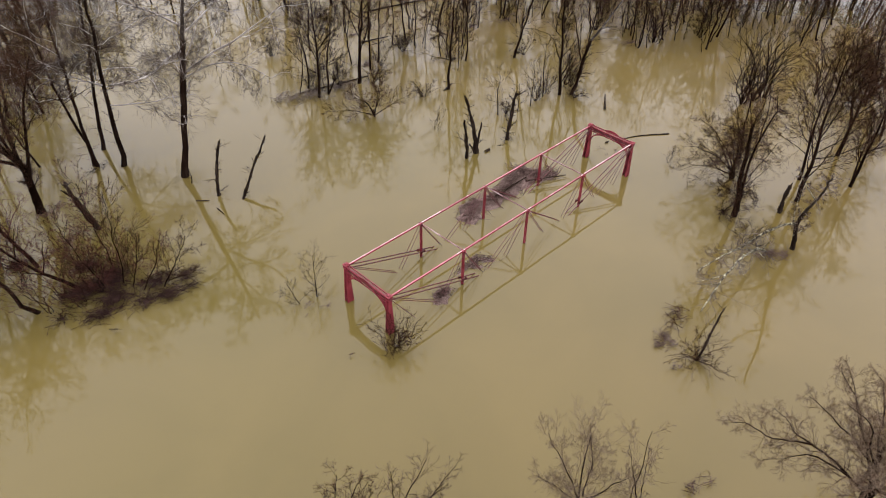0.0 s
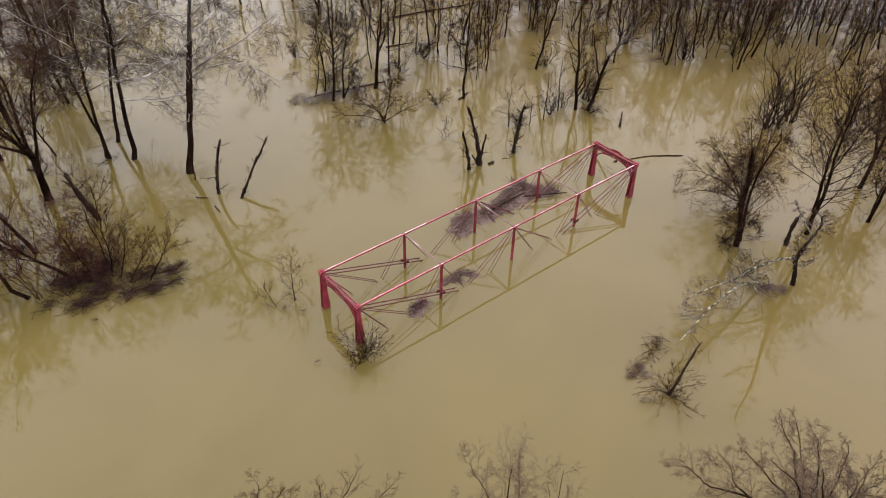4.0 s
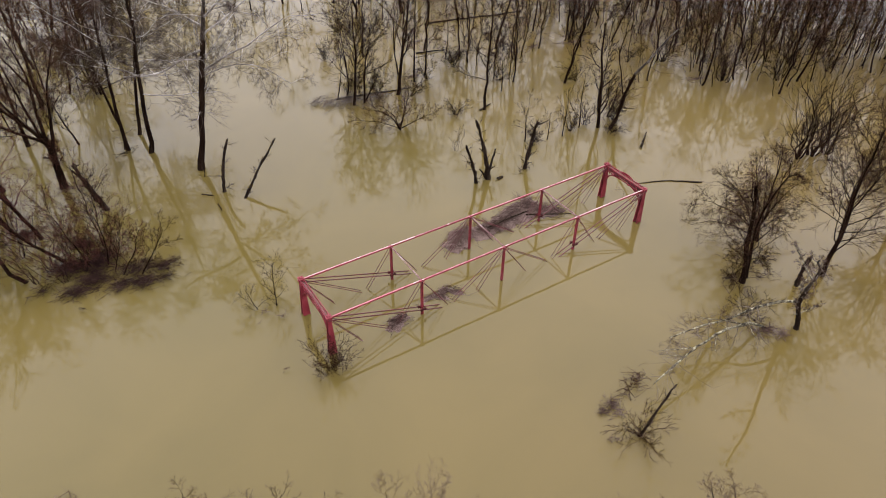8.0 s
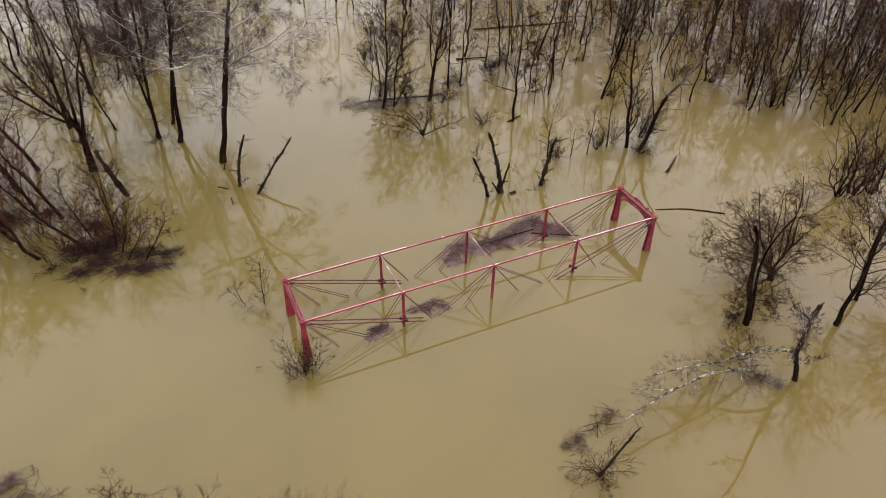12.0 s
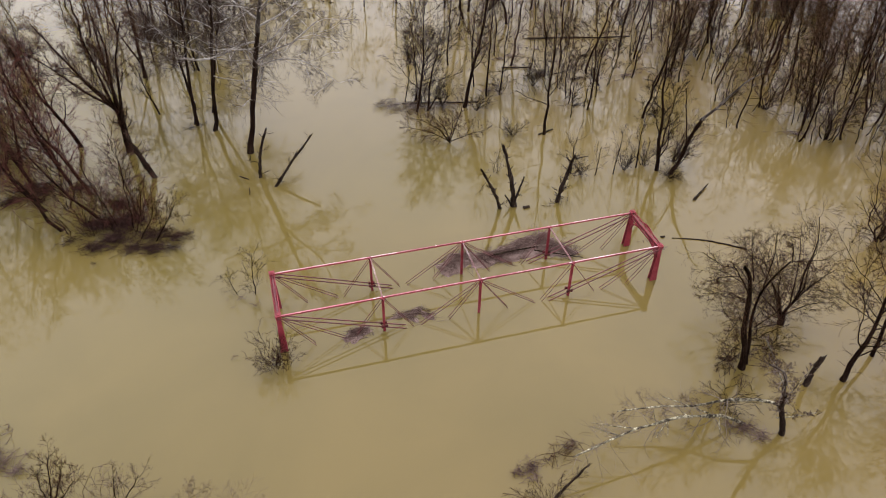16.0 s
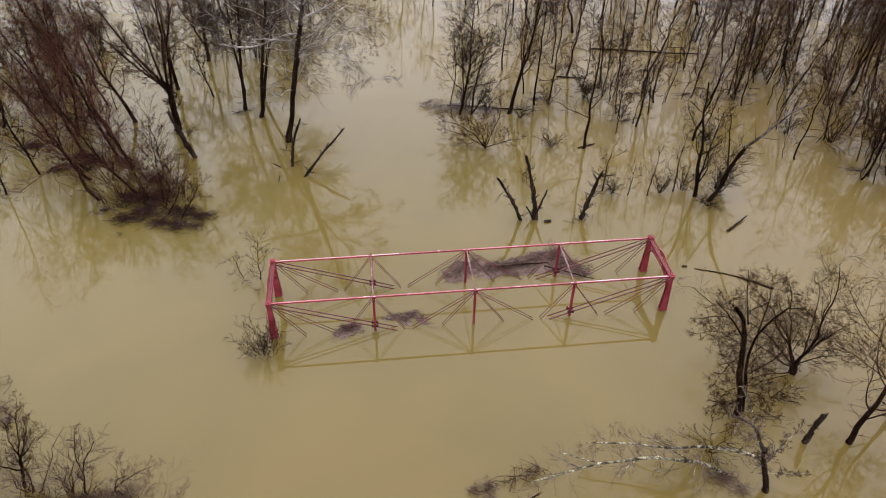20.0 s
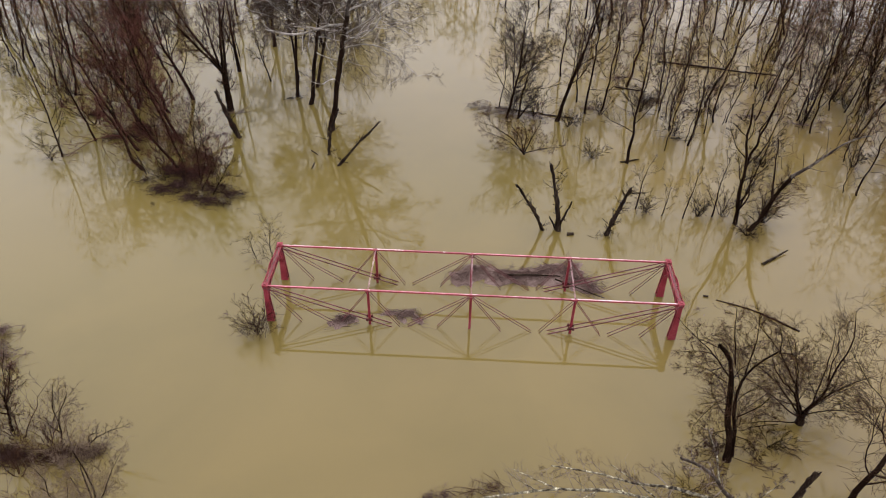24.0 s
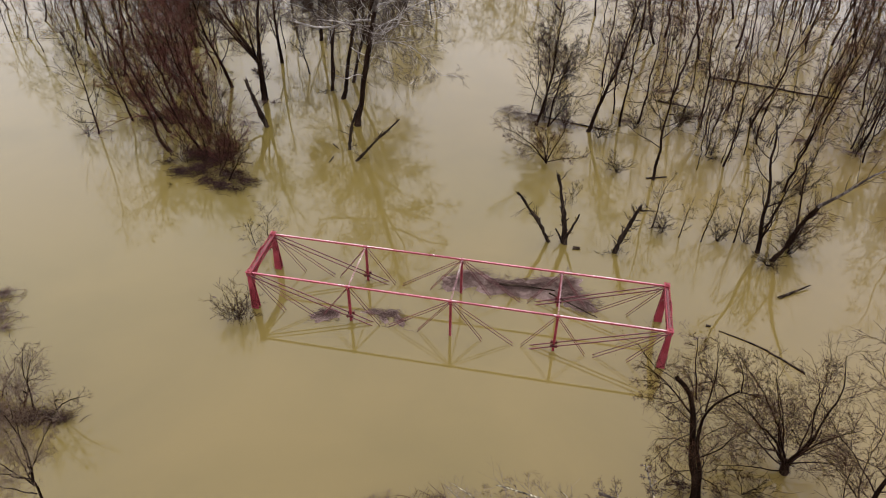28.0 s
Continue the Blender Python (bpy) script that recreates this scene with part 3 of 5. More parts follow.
def bridge():
    ob = thing("truss_bridge", "faded red iron truss bridge drowned nearly to its top", "bridge")
    for y, inner in ((0.0, 1), (WIDTH, -1)):
        # upper chord, one built-up length a panel
        for k in range(4):
            bm = bmesh.new()
            a, b = NODES[k] + (0.2 if k == 0 else 0.01), NODES[k + 1] - (0.2 if k == 3 else 0.01)
            for s in (-1, 1):
                beam(bm, (a, y + s * 0.042, HIGH + 0.008), (b, y + s * 0.042, HIGH + 0.008), 0.014, 0.094)
                beam(bm, (a, y + s * 0.046, HIGH - 0.04), (b, y + s * 0.046, HIGH - 0.04), 0.022, 0.012)
            n = 15
            for j in range(n):
                x0, x1 = a + (b - a) * j / n, a + (b - a) * (j + 1) / n
                s = 1 if j % 2 else -1
                beam(bm, (x0, y - s * 0.038, HIGH - 0.045), (x1, y + s * 0.038, HIGH - 0.045), 0.022, 0.010)
            chord = part("top_chord", bm, PAINT, ob)
            bm = bmesh.new()
            beam(bm, (a, y, HIGH + 0.064), (b, y, HIGH + 0.064), 0.098, 0.014)
            part("cover_plate", bm, BLEACHED, chord, "sun-bleached pink cover plate")
            # lengths where the paint has chalked to near white
            for f0, f1, w in CHALKED.get((inner, k), ()):
                bm = bmesh.new()
                beam(bm, (a + (b - a) * f0, y + w[1], HIGH + 0.074), (a + (b - a) * f1, y + w[1], HIGH + 0.074), w[0], 0.006)
                part("worn_strip", bm, CHALKY, chord, "chalky near-white strip of peeling paint")
        # inner posts, each two laced channels on a pin
        for k in (1, 2, 3):
            bm = bmesh.new()
            x = NODES[k]
            for s in (-1, 1):
                beam(bm, (x + s * 0.07, y, -0.9), (x + s * 0.07, y, HIGH - 0.08), 0.15, 0.03, up=(1, 0, 0))
            z, s = -0.2, 1
            while z < HIGH - 0.35:
                for f in (-0.07, 0.07):
                    beam(bm, (x - s * 0.07, y + f, z), (x + s * 0.07, y + f, z + 0.22), 0.03, 0.012, up=(0, 1, 0))
                z, s = z + 0.22, -s
            beam(bm, (x, y, -0.9), (x, y, HIGH - 0.1), 0.10, 0.11, up=(1, 0, 0))
            post = part("post", bm, PAINT, ob)
            bm = bmesh.new()
            box(bm, (x, y, HIGH - 0.03), (0.30, 0.22, 0.09))
            beam(bm, (x, y - 0.24, HIGH - 0.06), (x, y + 0.24, HIGH - 0.06), 0.09, 0.09)
            part("pin", bm, PAINT, post)
            if k != 2:
                zc = 0.62
                for s in (-1, 1):
                    bm = bmesh.new()
                    box(bm, (x, y + s * 0.19, zc), (0.50, 0.10, 0.13))
                    part("clamp", bm, CLAMP, post, "dark rusty clamp round the crossing bars")
                    for e in (-1, 1):
                        bm = bmesh.new()
                        box(bm, (x + e * 0.17, y + s * 0.20, zc + 0.02), (0.10, 0.13, 0.24))
                        part("bolt_plate", bm, CLAMP, post)
        # end posts, tapered, of two channels with a cover plate
        for x, out in ((0.0, -1), (LENGTH, 1)):
            bm = bmesh.new()
            low, high = (x, y, -1.0), (x, y, HIGH - 0.1)
            for s in (-1, 1):
                beam(bm, (x, y + s * 0.21, -1.0), (x, y + s * 0.125, HIGH - 0.1), 0.66, 0.035, 0.27, 0.035, up=(0, 1, 0))
                for e in (-1, 1):
                    beam(bm, (x + e * 0.315, y + s * 0.175, -1.0), (x + e * 0.12, y + s * 0.095, HIGH - 0.1), 0.07, 0.03, 0.05, 0.03, up=(1, 0, 0))
            beam(bm, (x + out * 0.22, y, -1.0), (x + out * 0.07, y, HIGH - 0.1), 0.38, 0.02, 0.22, 0.02, up=(1, 0, 0))
            z, s = -0.3, 1
            while z < HIGH - 0.5:
                w = 0.18 - 0.08 * (z + 1) / (HIGH + 0.9)
                g = 0.30 - 0.19 * (z + 1) / (HIGH + 0.9)
                beam(bm, (x - out * g, y - s * w, z), (x - out * (g - 0.013), y + s * w, z + 0.3), 0.035, 0.012, up=(1, 0, 0))
                z, s = z + 0.3, -s
            post = part("end_post", bm, PAINT, ob)
            bm = bmesh.new()
            box(bm, (x, y, HIGH + 0.02), (0.36, 0.36, 0.24))
            box(bm, (x, y, HIGH + 0.155), (0.44, 0.44, 0.035))
            box(bm, (x, y, HIGH - 0.12), (0.42, 0.42, 0.035))
            beam(bm, (x, y, HIGH + 0.17), (x, y, HIGH + 0.26), 0.28, 0.28, 0.14, 0.14)
            part("cap", bm, PAINT, post)
            for j in range(6):
                bm = bmesh.new()
                bx, by = x + (-0.16, 0, 0.16)[j % 3], y + (-0.17 if j < 3 else 0.17)
                beam(bm, (bx, by, HIGH + 0.17), (bx, by, HIGH + 0.20), 0.04, 0.04)
                part("rivet", bm, PAINT, post)
        # eye bars in pairs, from the pins down into the water
        bars = [(0, 2.30, 0.045), (0, 4.65, 0.05), (0, 9.02, 0.085), (1, 5.15, 0.042), (1, 9.62, 0.042), (2, 10.20, 0.048), (2, 12.42, 0.045), (2, 17.12, 0.045), (2, 19.36, 0.048), (3, 19.95, 0.042), (3, 24.44, 0.042), (4, 20.62, 0.085), (4, 25.0, 0.05), (4, 27.34, 0.045)]
        for k, foot, thick in bars:
            x = NODES[k]
            z0 = HIGH - 0.06
            far = (foot - x) * (1 + 0.5 / z0)
            for s in (-1, 1):
                bm = bmesh.new()
                o = s * (0.19 if thick > 0.06 else 0.14)
                beam(bm, (x, y + o, z0), (x + far, y + o, -0.5), thick * 0.45, thick)
                bmesh.ops.create_cone(bm, cap_ends=True, segments=10, radius1=0.1, radius2=0.1, depth=thick * 0.5, matrix=Matrix.Translation((x, y + o, z0)) @ Matrix.Rotation(radians(90), 4, "X"))
                part("eye_bar", bm, BARPAINT, ob)
    # struts between the chords
    for k in (1, 2, 3):
        bm = bmesh.new()
        x = NODES[k]
        for s in (-1, 1):
            beam(bm, (x + s * 0.035, 0.12, HIGH + 0.0), (x + s * 0.035, WIDTH - 0.12, HIGH + 0.0), 0.02, 0.045)
        for j in range(14):
            y0, y1 = 0.15 + (WIDTH - 0.3) * j / 14, 0.15 + (WIDTH - 0.3) * (j + 1) / 14
            s = 1 if j % 2 else -1
            beam(bm, (x - s * 0.035, y0, HIGH + 0.028), (x + s * 0.035, y1, HIGH + 0.028), 0.018, 0.008)
        part("top_strut", bm, WORN, ob, "pale pink latticed strut")
    # portals: a latticed strut with a curved brace below
    for x, out in ((0.0, -1), (LENGTH, 1)):
        bm = bmesh.new()
        ya, yb = 0.2, WIDTH - 0.2
        for s in (-1, 1):
            beam(bm, (x + s * 0.15, ya, HIGH + 0.06), (x + s * 0.15, yb, HIGH + 0.06), 0.065, 0.07)
            beam(bm, (x + s * 0.13, ya, HIGH - 0.36), (x + s * 0.13, yb, HIGH - 0.36), 0.06, 0.07)
        frame_part = part("portal", bm, PAINT, ob)
        bm = bmesh.new()
        beam(bm, (x, ya, HIGH - 0.15), (x, yb, HIGH - 0.15), 0.12, 0.34)
        part("web_plate", bm, BARPAINT, frame_part)
        for j in range(17):
            bm = bmesh.new()
            yf = ya + 0.12 + (yb - ya - 0.24) * j / 16
            beam(bm, (x + out * 0.15, yf, HIGH + 0.09), (x + out * 0.15, yf, HIGH + 0.17), 0.09, 0.09, 0.05, 0.05)
            part("finial", bm, PAINT, frame_part)
        n = 12
        for j in range(n):
            y0, y1 = ya + (yb - ya) * j / n, ya + (yb - ya) * (j + 1) / n
            for s in (-1, 1):
                bm = bmesh.new()
                lo, hi = (y0, y1) if (j + (s > 0)) % 2 else (y1, y0)
                beam(bm, (x + s * 0.155, lo, HIGH - 0.34), (x + s * 0.155, hi, HIGH + 0.04), 0.014, 0.065, up=(1, 0, 0))
                part("lattice_bar", bm, PAINT, frame_part)
            bm = bmesh.new()
            s = 1 if j % 2 else -1
            beam(bm, (x - s * 0.15, y0, HIGH + 0.108), (x + s * 0.15, y1, HIGH + 0.102), 0.035, 0.012)
            part("lacing_bar", bm, PAINT, frame_part)
        for y0, side in ((0.0, 1), (WIDTH, -1)):
            bm = bmesh.new()
            pts = []
            for j in range(9):
                a = radians(90) * j / 8
                pts.append((x, y0 + side * (0.18 + 1.55 * (1 - math.cos(a))), HIGH - 1.55 + 1.17 * math.sin(a)))
            rings = []
            for j, p in enumerate(pts):
                a = radians(90) * j / 8
                nx, nz = side * -math.cos(a) * 0.045, math.sin(a) * 0.045
                rings.append([bm.verts.new((x + dx, p[1] + f * nx, p[2] + f * nz)) for dx, f in ((-0.13, -1), (0.13, -1), (0.13, 1), (-0.13, 1))])
            for r0, r1 in zip(rings, rings[1:]):
                for c in range(4):
                    bm.faces.new((r0[c], r0[(c + 1) % 4], r1[(c + 1) % 4], r1[c]))
            bm.faces.new(rings[0][::-1])
            bm.faces.new(rings[-1])
            for j in (3, 5, 7):
                hanger = bmesh.new()
                beam(hanger, pts[j], (x, pts[j][1], HIGH - 0.36), 0.02, 0.05, up=(1, 0, 0))
                part("hanger", hanger, PAINT, frame_part)
            part("curved_brace", bm, PAINT, frame_part)
        # cresting in the middle of the top
        bm = bmesh.new()
        mid = WIDTH / 2
        for j in range(8):
            y0, y1 = mid - 0.7 + 1.4 * j / 8, mid - 0.7 + 1.4 * (j + 1) / 8
            h = lambda yy: 0.16 * max(0.0, 1 - ((yy - mid) / 0.72) ** 2)
            beam(bm, (x + out * 0.19, y0, HIGH + 0.10 + h(y0) / 2), (x + out * 0.19, y1, HIGH + 0.10 + h(y1) / 2), 0.02, 0.05 + h((y0 + y1) / 2))
        part("crest_plate", bm, PAINT, frame_part)
    return ob


bridge()

raft(11, (19.3, 5.9), [(-4.9, -0.2, 1.5, 1.0, 20), (-4.0, 0.5, 1.7, 1.0, 25), (-2.2, 0.0, 1.6, 1.0, 10), (-0.2, 0.1, 2.2, 1.0, 4), (1.8, 0.6, 2.2, 1.2, 16), (3.4, 1.1, 1.3, 1.1, 40), (3.9, -0.2, 1.6, 1.0, -20), (5.0, -0.9, 0.9, 0.7, -30)], 60, "mauve-brown raft of flood wrack and sticks caught inside the bridge", long=2.0, height=0.3)
log(15, (17.6, 5.75, 0.42), (21.9, 5.8, 0.48), 0.09, 0.05, "thin dark log lying on the drift raft", sag=0.05)
log(16, (21.5, 5.5, 0.40), (25.2, 3.7, 0.25), 0.07, 0.04, "thin reddish pole lying across the drift raft")
raft(12, (5.3, 0.1), [(0, 0, 1.15, 0.65, 25), (0.5, 0.3, 0.7, 0.5, 10)], 110, "small tangle of grey drift sticks beside the bridge post", long=1.2, height=0.15)
raft(13, (9.8, 0.7), [(-0.9, 0.5, 1.0, 0.28, 5), (0.3, 0.6, 0.7, 0.4, 10), (1.1, 0.0, 0.9, 0.3, -55), (-0.1, 0.0, 0.7, 0.3, -50)], 120, "thin curl of grey drift sticks under the bridge", long=1.3, height=0.10)
shrub(21, (-0.75, -1.4), 40, 2.4, 1.4, "grey bare shrub standing in the water against the bridge post", radius=0.011, branches=(5, 0.38), twigs=(4, 0.45), mats=(TWIG, BROWNTWIG), root=0.7)
tree(22, (-1.45, 6.6), (0.05, 0.08), 3.8, 0.05, "thin bare sapling standing in the water beside the bridge", limbs=(16, 0.12, 0.5, 52, 0.07), branches=(6, 0.5), twigs=(4, 0.5), name="sapling", slim=0.5)
tree(23, (-2.9, 6.9), (-0.35, 0.25), 2.0, 0.035, "small leaning bare sapling beside the bridge", limbs=(10, 0.2, 0.6, 55, 0.03), branches=(5, 0.5), twigs=(4, 0.5), name="sapling", slim=0.5)
raft(14, (-2.6, 6.3), [(0, 0, 0.9, 0.4, 20), (1.0, -1.2, 0.6, 0.2, 0)], 26, "few drifting twigs on the water", long=0.9, silt=False, name="drift_twigs")

# ---------------------------------------------------------------- left bank
PALES = (BARK, PALE, TWIG)
WHITE = dict(crook=0.22, bough=0.018, tip=0.3, top=0.3, mats=PALES)
syc = limbed(101, [([(-0.5, 28.3, 0), (0.6, 28.2, 5), (1.65, 28.1, 10), (2.2, 28.05, 12.5)], 0.31, 0.22),
    ([(2.15, 28.05, 12.3), (2.7, 28.0, 15), (3.3, 27.95, 18), (3.7, 27.9, 21)], 0.22, 0.07, MOTTLED),
    ([(1.62, 28.1, 9.7), (3.3, 26.4, 11.4), (5.1, 25.0, 12.5), (5.9, 22.7, 14.4), (6.8, 20.6, 16.0)], 0.12, 0.03),
    ([(1.95, 28.1, 11.6), (0.2, 27.3, 11.7), (-1.2, 26.6, 11.2), (-2.9, 26.3, 11.1), (-5.1, 26.2, 11.6)], 0.12, 0.075),
    ([(2.3, 28.0, 13.0), (4.2, 28.6, 13.6), (6.5, 28.8, 15), (9.2, 29.4, 15.4)], 0.10, 0.03),
    ([(2.5, 28.0, 13.6), (0.6, 29.3, 15), (-2.0, 30.0, 16.4)], 0.10, 0.03),
    ([(2.6, 28.0, 14.4), (3.5, 26.2, 16.2), (5.0, 24.2, 18.2)], 0.10, 0.03),
    ([(2.9, 28.0, 16.0), (1.2, 26.7, 17.8), (-0.5, 25.4, 19.6)], 0.09, 0.03),
    ([(1.55, 28.1, 9.2), (3.5, 27.6, 9.9), (5.5, 27.2, 9.9), (7.4, 26.6, 9.0), (9.0, 26.2, 7.4)], 0.07, 0.02),
    ([(1.75, 28.1, 10.6), (3.4, 29.6, 11.2), (5.2, 31.2, 12.2), (6.8, 33.0, 12.4)], 0.08, 0.025),
    ([(1.85, 28.1, 11.0), (0.6, 26.4, 11.6), (-0.4, 24.6, 12.6), (-1.8, 23.2, 13.2)], 0.08, 0.025)],
    "tall sycamore with a dark trunk and chalk-white upper limbs", name="sycamore", mats=(BARK, PALE, TWIG), boughs=(11, 0.2, 0.42, 58, -0.01), branches=(9, 0.55), twigs=(8, 0.6), droop=-0.10, thick=0.4, crook=0.2, slim=0.9)
tree(102, (-3.8, 33.8), (0.17, 0.16), 20, 0.25, "tall dark tree with pale upper limbs standing in water", limbs=(34, 0.30, 0.40, 66, 0.02), branches=(11, 0.6), twigs=(10, 0.6), name="sycamore", thick=0.34, droop=-0.08, fork=[(0.45, -5.0, -1.0, 4.5, 0.4)], **WHITE)
tree(103, (-3.75, 38.1), (0.26, 0.28), 18, 0.20, "tall slender dark tree standing in water", limbs=(28, 0.32, 0.42, 62, 0.03), branches=(11, 0.6), twigs=(10, 0.6), name="sycamore", thick=0.36, droop=-0.06, **WHITE)
tree(104, (-5.5, 35.3), (0.02, 0.23), 19, 0.20, "tall slender tree that leans over the water", limbs=(30, 0.34, 0.42, 62, 0.03), branches=(11, 0.6), twigs=(10, 0.6), mats=(BARK, PALE, BROWNTWIG), thick=0.36, droop=-0.06, fork=[(0.5, -5.0, 1.0, 2.6, 0.35)], crook=0.22, bough=0.016, tip=0.35, top=0.25)
tree(105, (-5.85, 35.7), (-0.03, 0.28), 17, 0.17, "tall slender tree that leans beside its neighbour", limbs=(26, 0.34, 0.44, 62, 0.03), branches=(11, 0.6), twigs=(10, 0.6), mats=(BARK, BARK, BROWNTWIG), thick=0.38, droop=-0.06, crook=0.2, top=0.25)
limbed(106, [([(-12.2, 31.7, 0), (-12.15, 31.7, 2.4), (-12.1, 31.65, 4.6)], 0.40, 0.27),
    ([(-12.15, 31.65, 4.2), (-12.7, 31.5, 5.9), (-14.0, 31.4, 7.7), (-15.6, 31.3, 10.6), (-17.0, 31.1, 14.0)], 0.22, 0.04),
    ([(-12.15, 31.7, 3.8), (-12.15, 32.4, 7.6), (-11.9, 33.0, 10.3), (-12.5, 33.8, 13.8)], 0.20, 0.04),
    ([(-12.15, 31.7, 2.9), (-11.2, 30.7, 7.4), (-10.7, 29.9, 10.5), (-9.2, 29.0, 14.2)], 0.19, 0.04),
    ([(-12.2, 31.7, 4.6), (-14.9, 33.2, 6.0), (-17.2, 34.4, 8.2), (-20.6, 35.8, 10.6)], 0.17, 0.03),
    ([(-12.1, 31.6, 4.4), (-13.2, 29.6, 7.6), (-14.4, 27.8, 11.0)], 0.17, 0.03),
    ([(-12.4, 31.5, 5.2), (-12.9, 31.6, 9.0), (-13.6, 32.2, 13.6)], 0.15, 0.03)],
    "broad dark tree with many rising limbs", mats=(BARK, BARK, BROWNTWIG), boughs=(14, 0.2, 0.36, 42, 0.08), branches=(9, 0.5), twigs=(8, 0.55))
snag(107, (-9.7, 26.1), [(0, 0, 0), (-0.8, -0.2, 2.9), (-1.4, -0.4, 5.3)], 0.27, 0.15, "broken dead trunk with a splintered top standing in water", side=[(0.75, -0.6, 0.6, 0.9, 0.6)], twigs=8)
snag(108, (0.15, 23.35), [(0, 0, 0), (0.3, 0.1, 2.5), (1.2, 0.4, 4.9)], 0.17, 0.10, "slim broken snag standing in the water", twigs=6)
snag(109, (1.55, 21.4), [(0, 0, 0), (1.7, 0.7, 2.0), (3.9, 1.5, 4.1)], 0.15, 0.07, "leaning broken snag with a forked stub", side=[(0.6, 0.5, 0.1, 0.9, 0.7)], twigs=5)
log(124, (-0.96, 21.7, 0.03), (-1.0, 20.6, 0.06), 0.06, 0.04, "short dark stick afloat by the sycamore")
log(125, (-1.7, 24.0, 0.03), (-0.9, 23.2, 0.06), 0.07, 0.04, "short dark stick afloat by the sycamore")
snag(126, (-0.57, 26.8), [(0, 0, 0), (0.1, 0.0, 0.8), (0.0, 0.1, 1.7)], 0.05, 0.02, "thin dead stick standing in the water", twigs=4)
tree(110, (-17.1, 33.8), (-0.34, 0.05), 13, 0.24, "dark tree that leans away from its neighbours", limbs=(26, 0.25, 0.45, 44, 0.07), branches=(9, 0.5), fork=[(0.4, -1.5, 2.5, 5.5, 0.6)])
tree(111, (-17.4, 26.7), (-0.2, 0.1), 12, 0.18, "dark bare tree among red-brown brush", limbs=(24, 0.2, 0.45, 44, 0.07), branches=(9, 0.5), mats=(BARK, BARK, REDTWIG))
tree(112, (-14.0, 19.7), (-0.7, 0.3), 9, 0.17, "leaning tree over the brush pile", limbs=(14, 0.25, 0.45, 45, 0.08), mats=(BARK, BARK, REDTWIG))
for k, (x, y, lx, h) in enumerate([(-18.6, 22.6, -0.3, 13), (-20.8, 27.6, -0.25, 14), (-15.4, 24.6, -0.15, 12), (-22.6, 31.0, -0.2, 14), (-18.4, 30.6, -0.1, 14), (-17.2, 19.6, -0.25, 11)]):
    tree(160 + k, (x, y), (lx - 0.2, 0.05), h, 0.19, "leaning bare tree of a red-brown thicket", "trees of the thicket", limbs=(22, 0.2, 0.46, 52, 0.05), branches=(8, 0.5), twigs=(5, 0.6), mats=(BARK, REDTWIG if k % 3 else BARK, REDTWIG if k % 3 else BROWNTWIG), crook=0.24, wob=0.045, fork=[(0.3, -1.8, 1.2, h * 0.5, 0.7)])
tree(113, (-26.1, 21.0), (-0.07, 0.0), 13.5, 0.10, "thin bare sapling leaning in open water", limbs=(26, 0.12, 0.30, 52, 0.05), branches=(6, 0.5), twigs=(5, 0.5), slim=0.7)
shrub(119, (-26.6, 20.2), 6, 2.2, 1.6, "low twigs at the foot of a sapling", radius=0.02)
tree(114, (-23.95, 24.2), (-0.12, 0.0), 11.5, 0.13, "thin bare sapling leaning in the water", limbs=(24, 0.2, 0.33, 50, 0.05), branches=(6, 0.5), twigs=(5, 0.5), slim=0.7)
tree(115, (-13.8, 41.3), (0.0, 0.05), 13, 0.24, "dark bare tree with steep limbs", limbs=(18, 0.3, 0.45, 35, 0.1), fork=[(0.3, -2, 1, 7, 0.6)])
tree(116, (-11.5, 48.9), (0.05, 0.05), 14, 0.26, "dark crooked tree with two stems", limbs=(18, 0.3, 0.42, 42, 0.08), fork=[(0.2, -3, 0, 8, 0.7)])
tree(117, (-9.4, 38.9), (-0.25, 0.1), 6, 0.12, "small leaning bare tree", limbs=(10, 0.25, 0.4, 45, 0.06))
raft(118, (-12.0, 17.0), [(2.6, -2.6, 1.3, 0.7, -20), (1.0, -2.2, 1.0, 0.6, -10), (-2.0, -1.3, 1.2, 0.7, -20), (-2.4, 2.0, 1.3, 1.0, -40), (0.2, 1.6, 1.6, 1.2, -30), (-0.6, -0.4, 1.6, 1.0, -30), (2.2, -0.6, 1.5, 0.6, -25), (4.4, -1.6, 1.4, 0.35, -25)], 120, "dark matted heap of brush and drift under thin shrubs", long=2.0, mats=(BRUSH, BRUSH), name="brush_pile", height=0.3, silt=False, spin=1.3)
raft(127, (-12.0, 17.0), [(3.4, -0.3, 1.6, 0.3, -25), (5.2, -1.3, 1.2, 0.2, -30), (4.4, -3.0, 1.1, 0.25, -10), (-0.5, 4.8, 1.8, 0.9, -40), (-4.2, 0.4, 0.9, 0.35, 20), (-1.4, 2.2, 1.6, 0.9, -40), (0.6, 2.6, 1.3, 0.7, -30)], 105, "loose dark twigs spread round a brush pile", long=1.8, mats=(BRUSH, BRUSH), name="brush_pile", height=0.2, silt=False, spin=1.3)
raft(128, (-20.6, 25.4), [(-1.6, -0.5, 1.5, 0.5, 20), (1.2, 0.4, 1.7, 0.6, 15), (0.0, 1.6, 1.4, 0.7, 0), (-5.4, 4.0, 1.6, 0.5, 0), (4.2, 0.2, 1.2, 0.6, -10)], 139, "low dark mats of drift under the thicket", long=1.8, mats=(BRUSH, BRUSH), name="brush_pile", height=0.2, silt=False, spin=1.3)
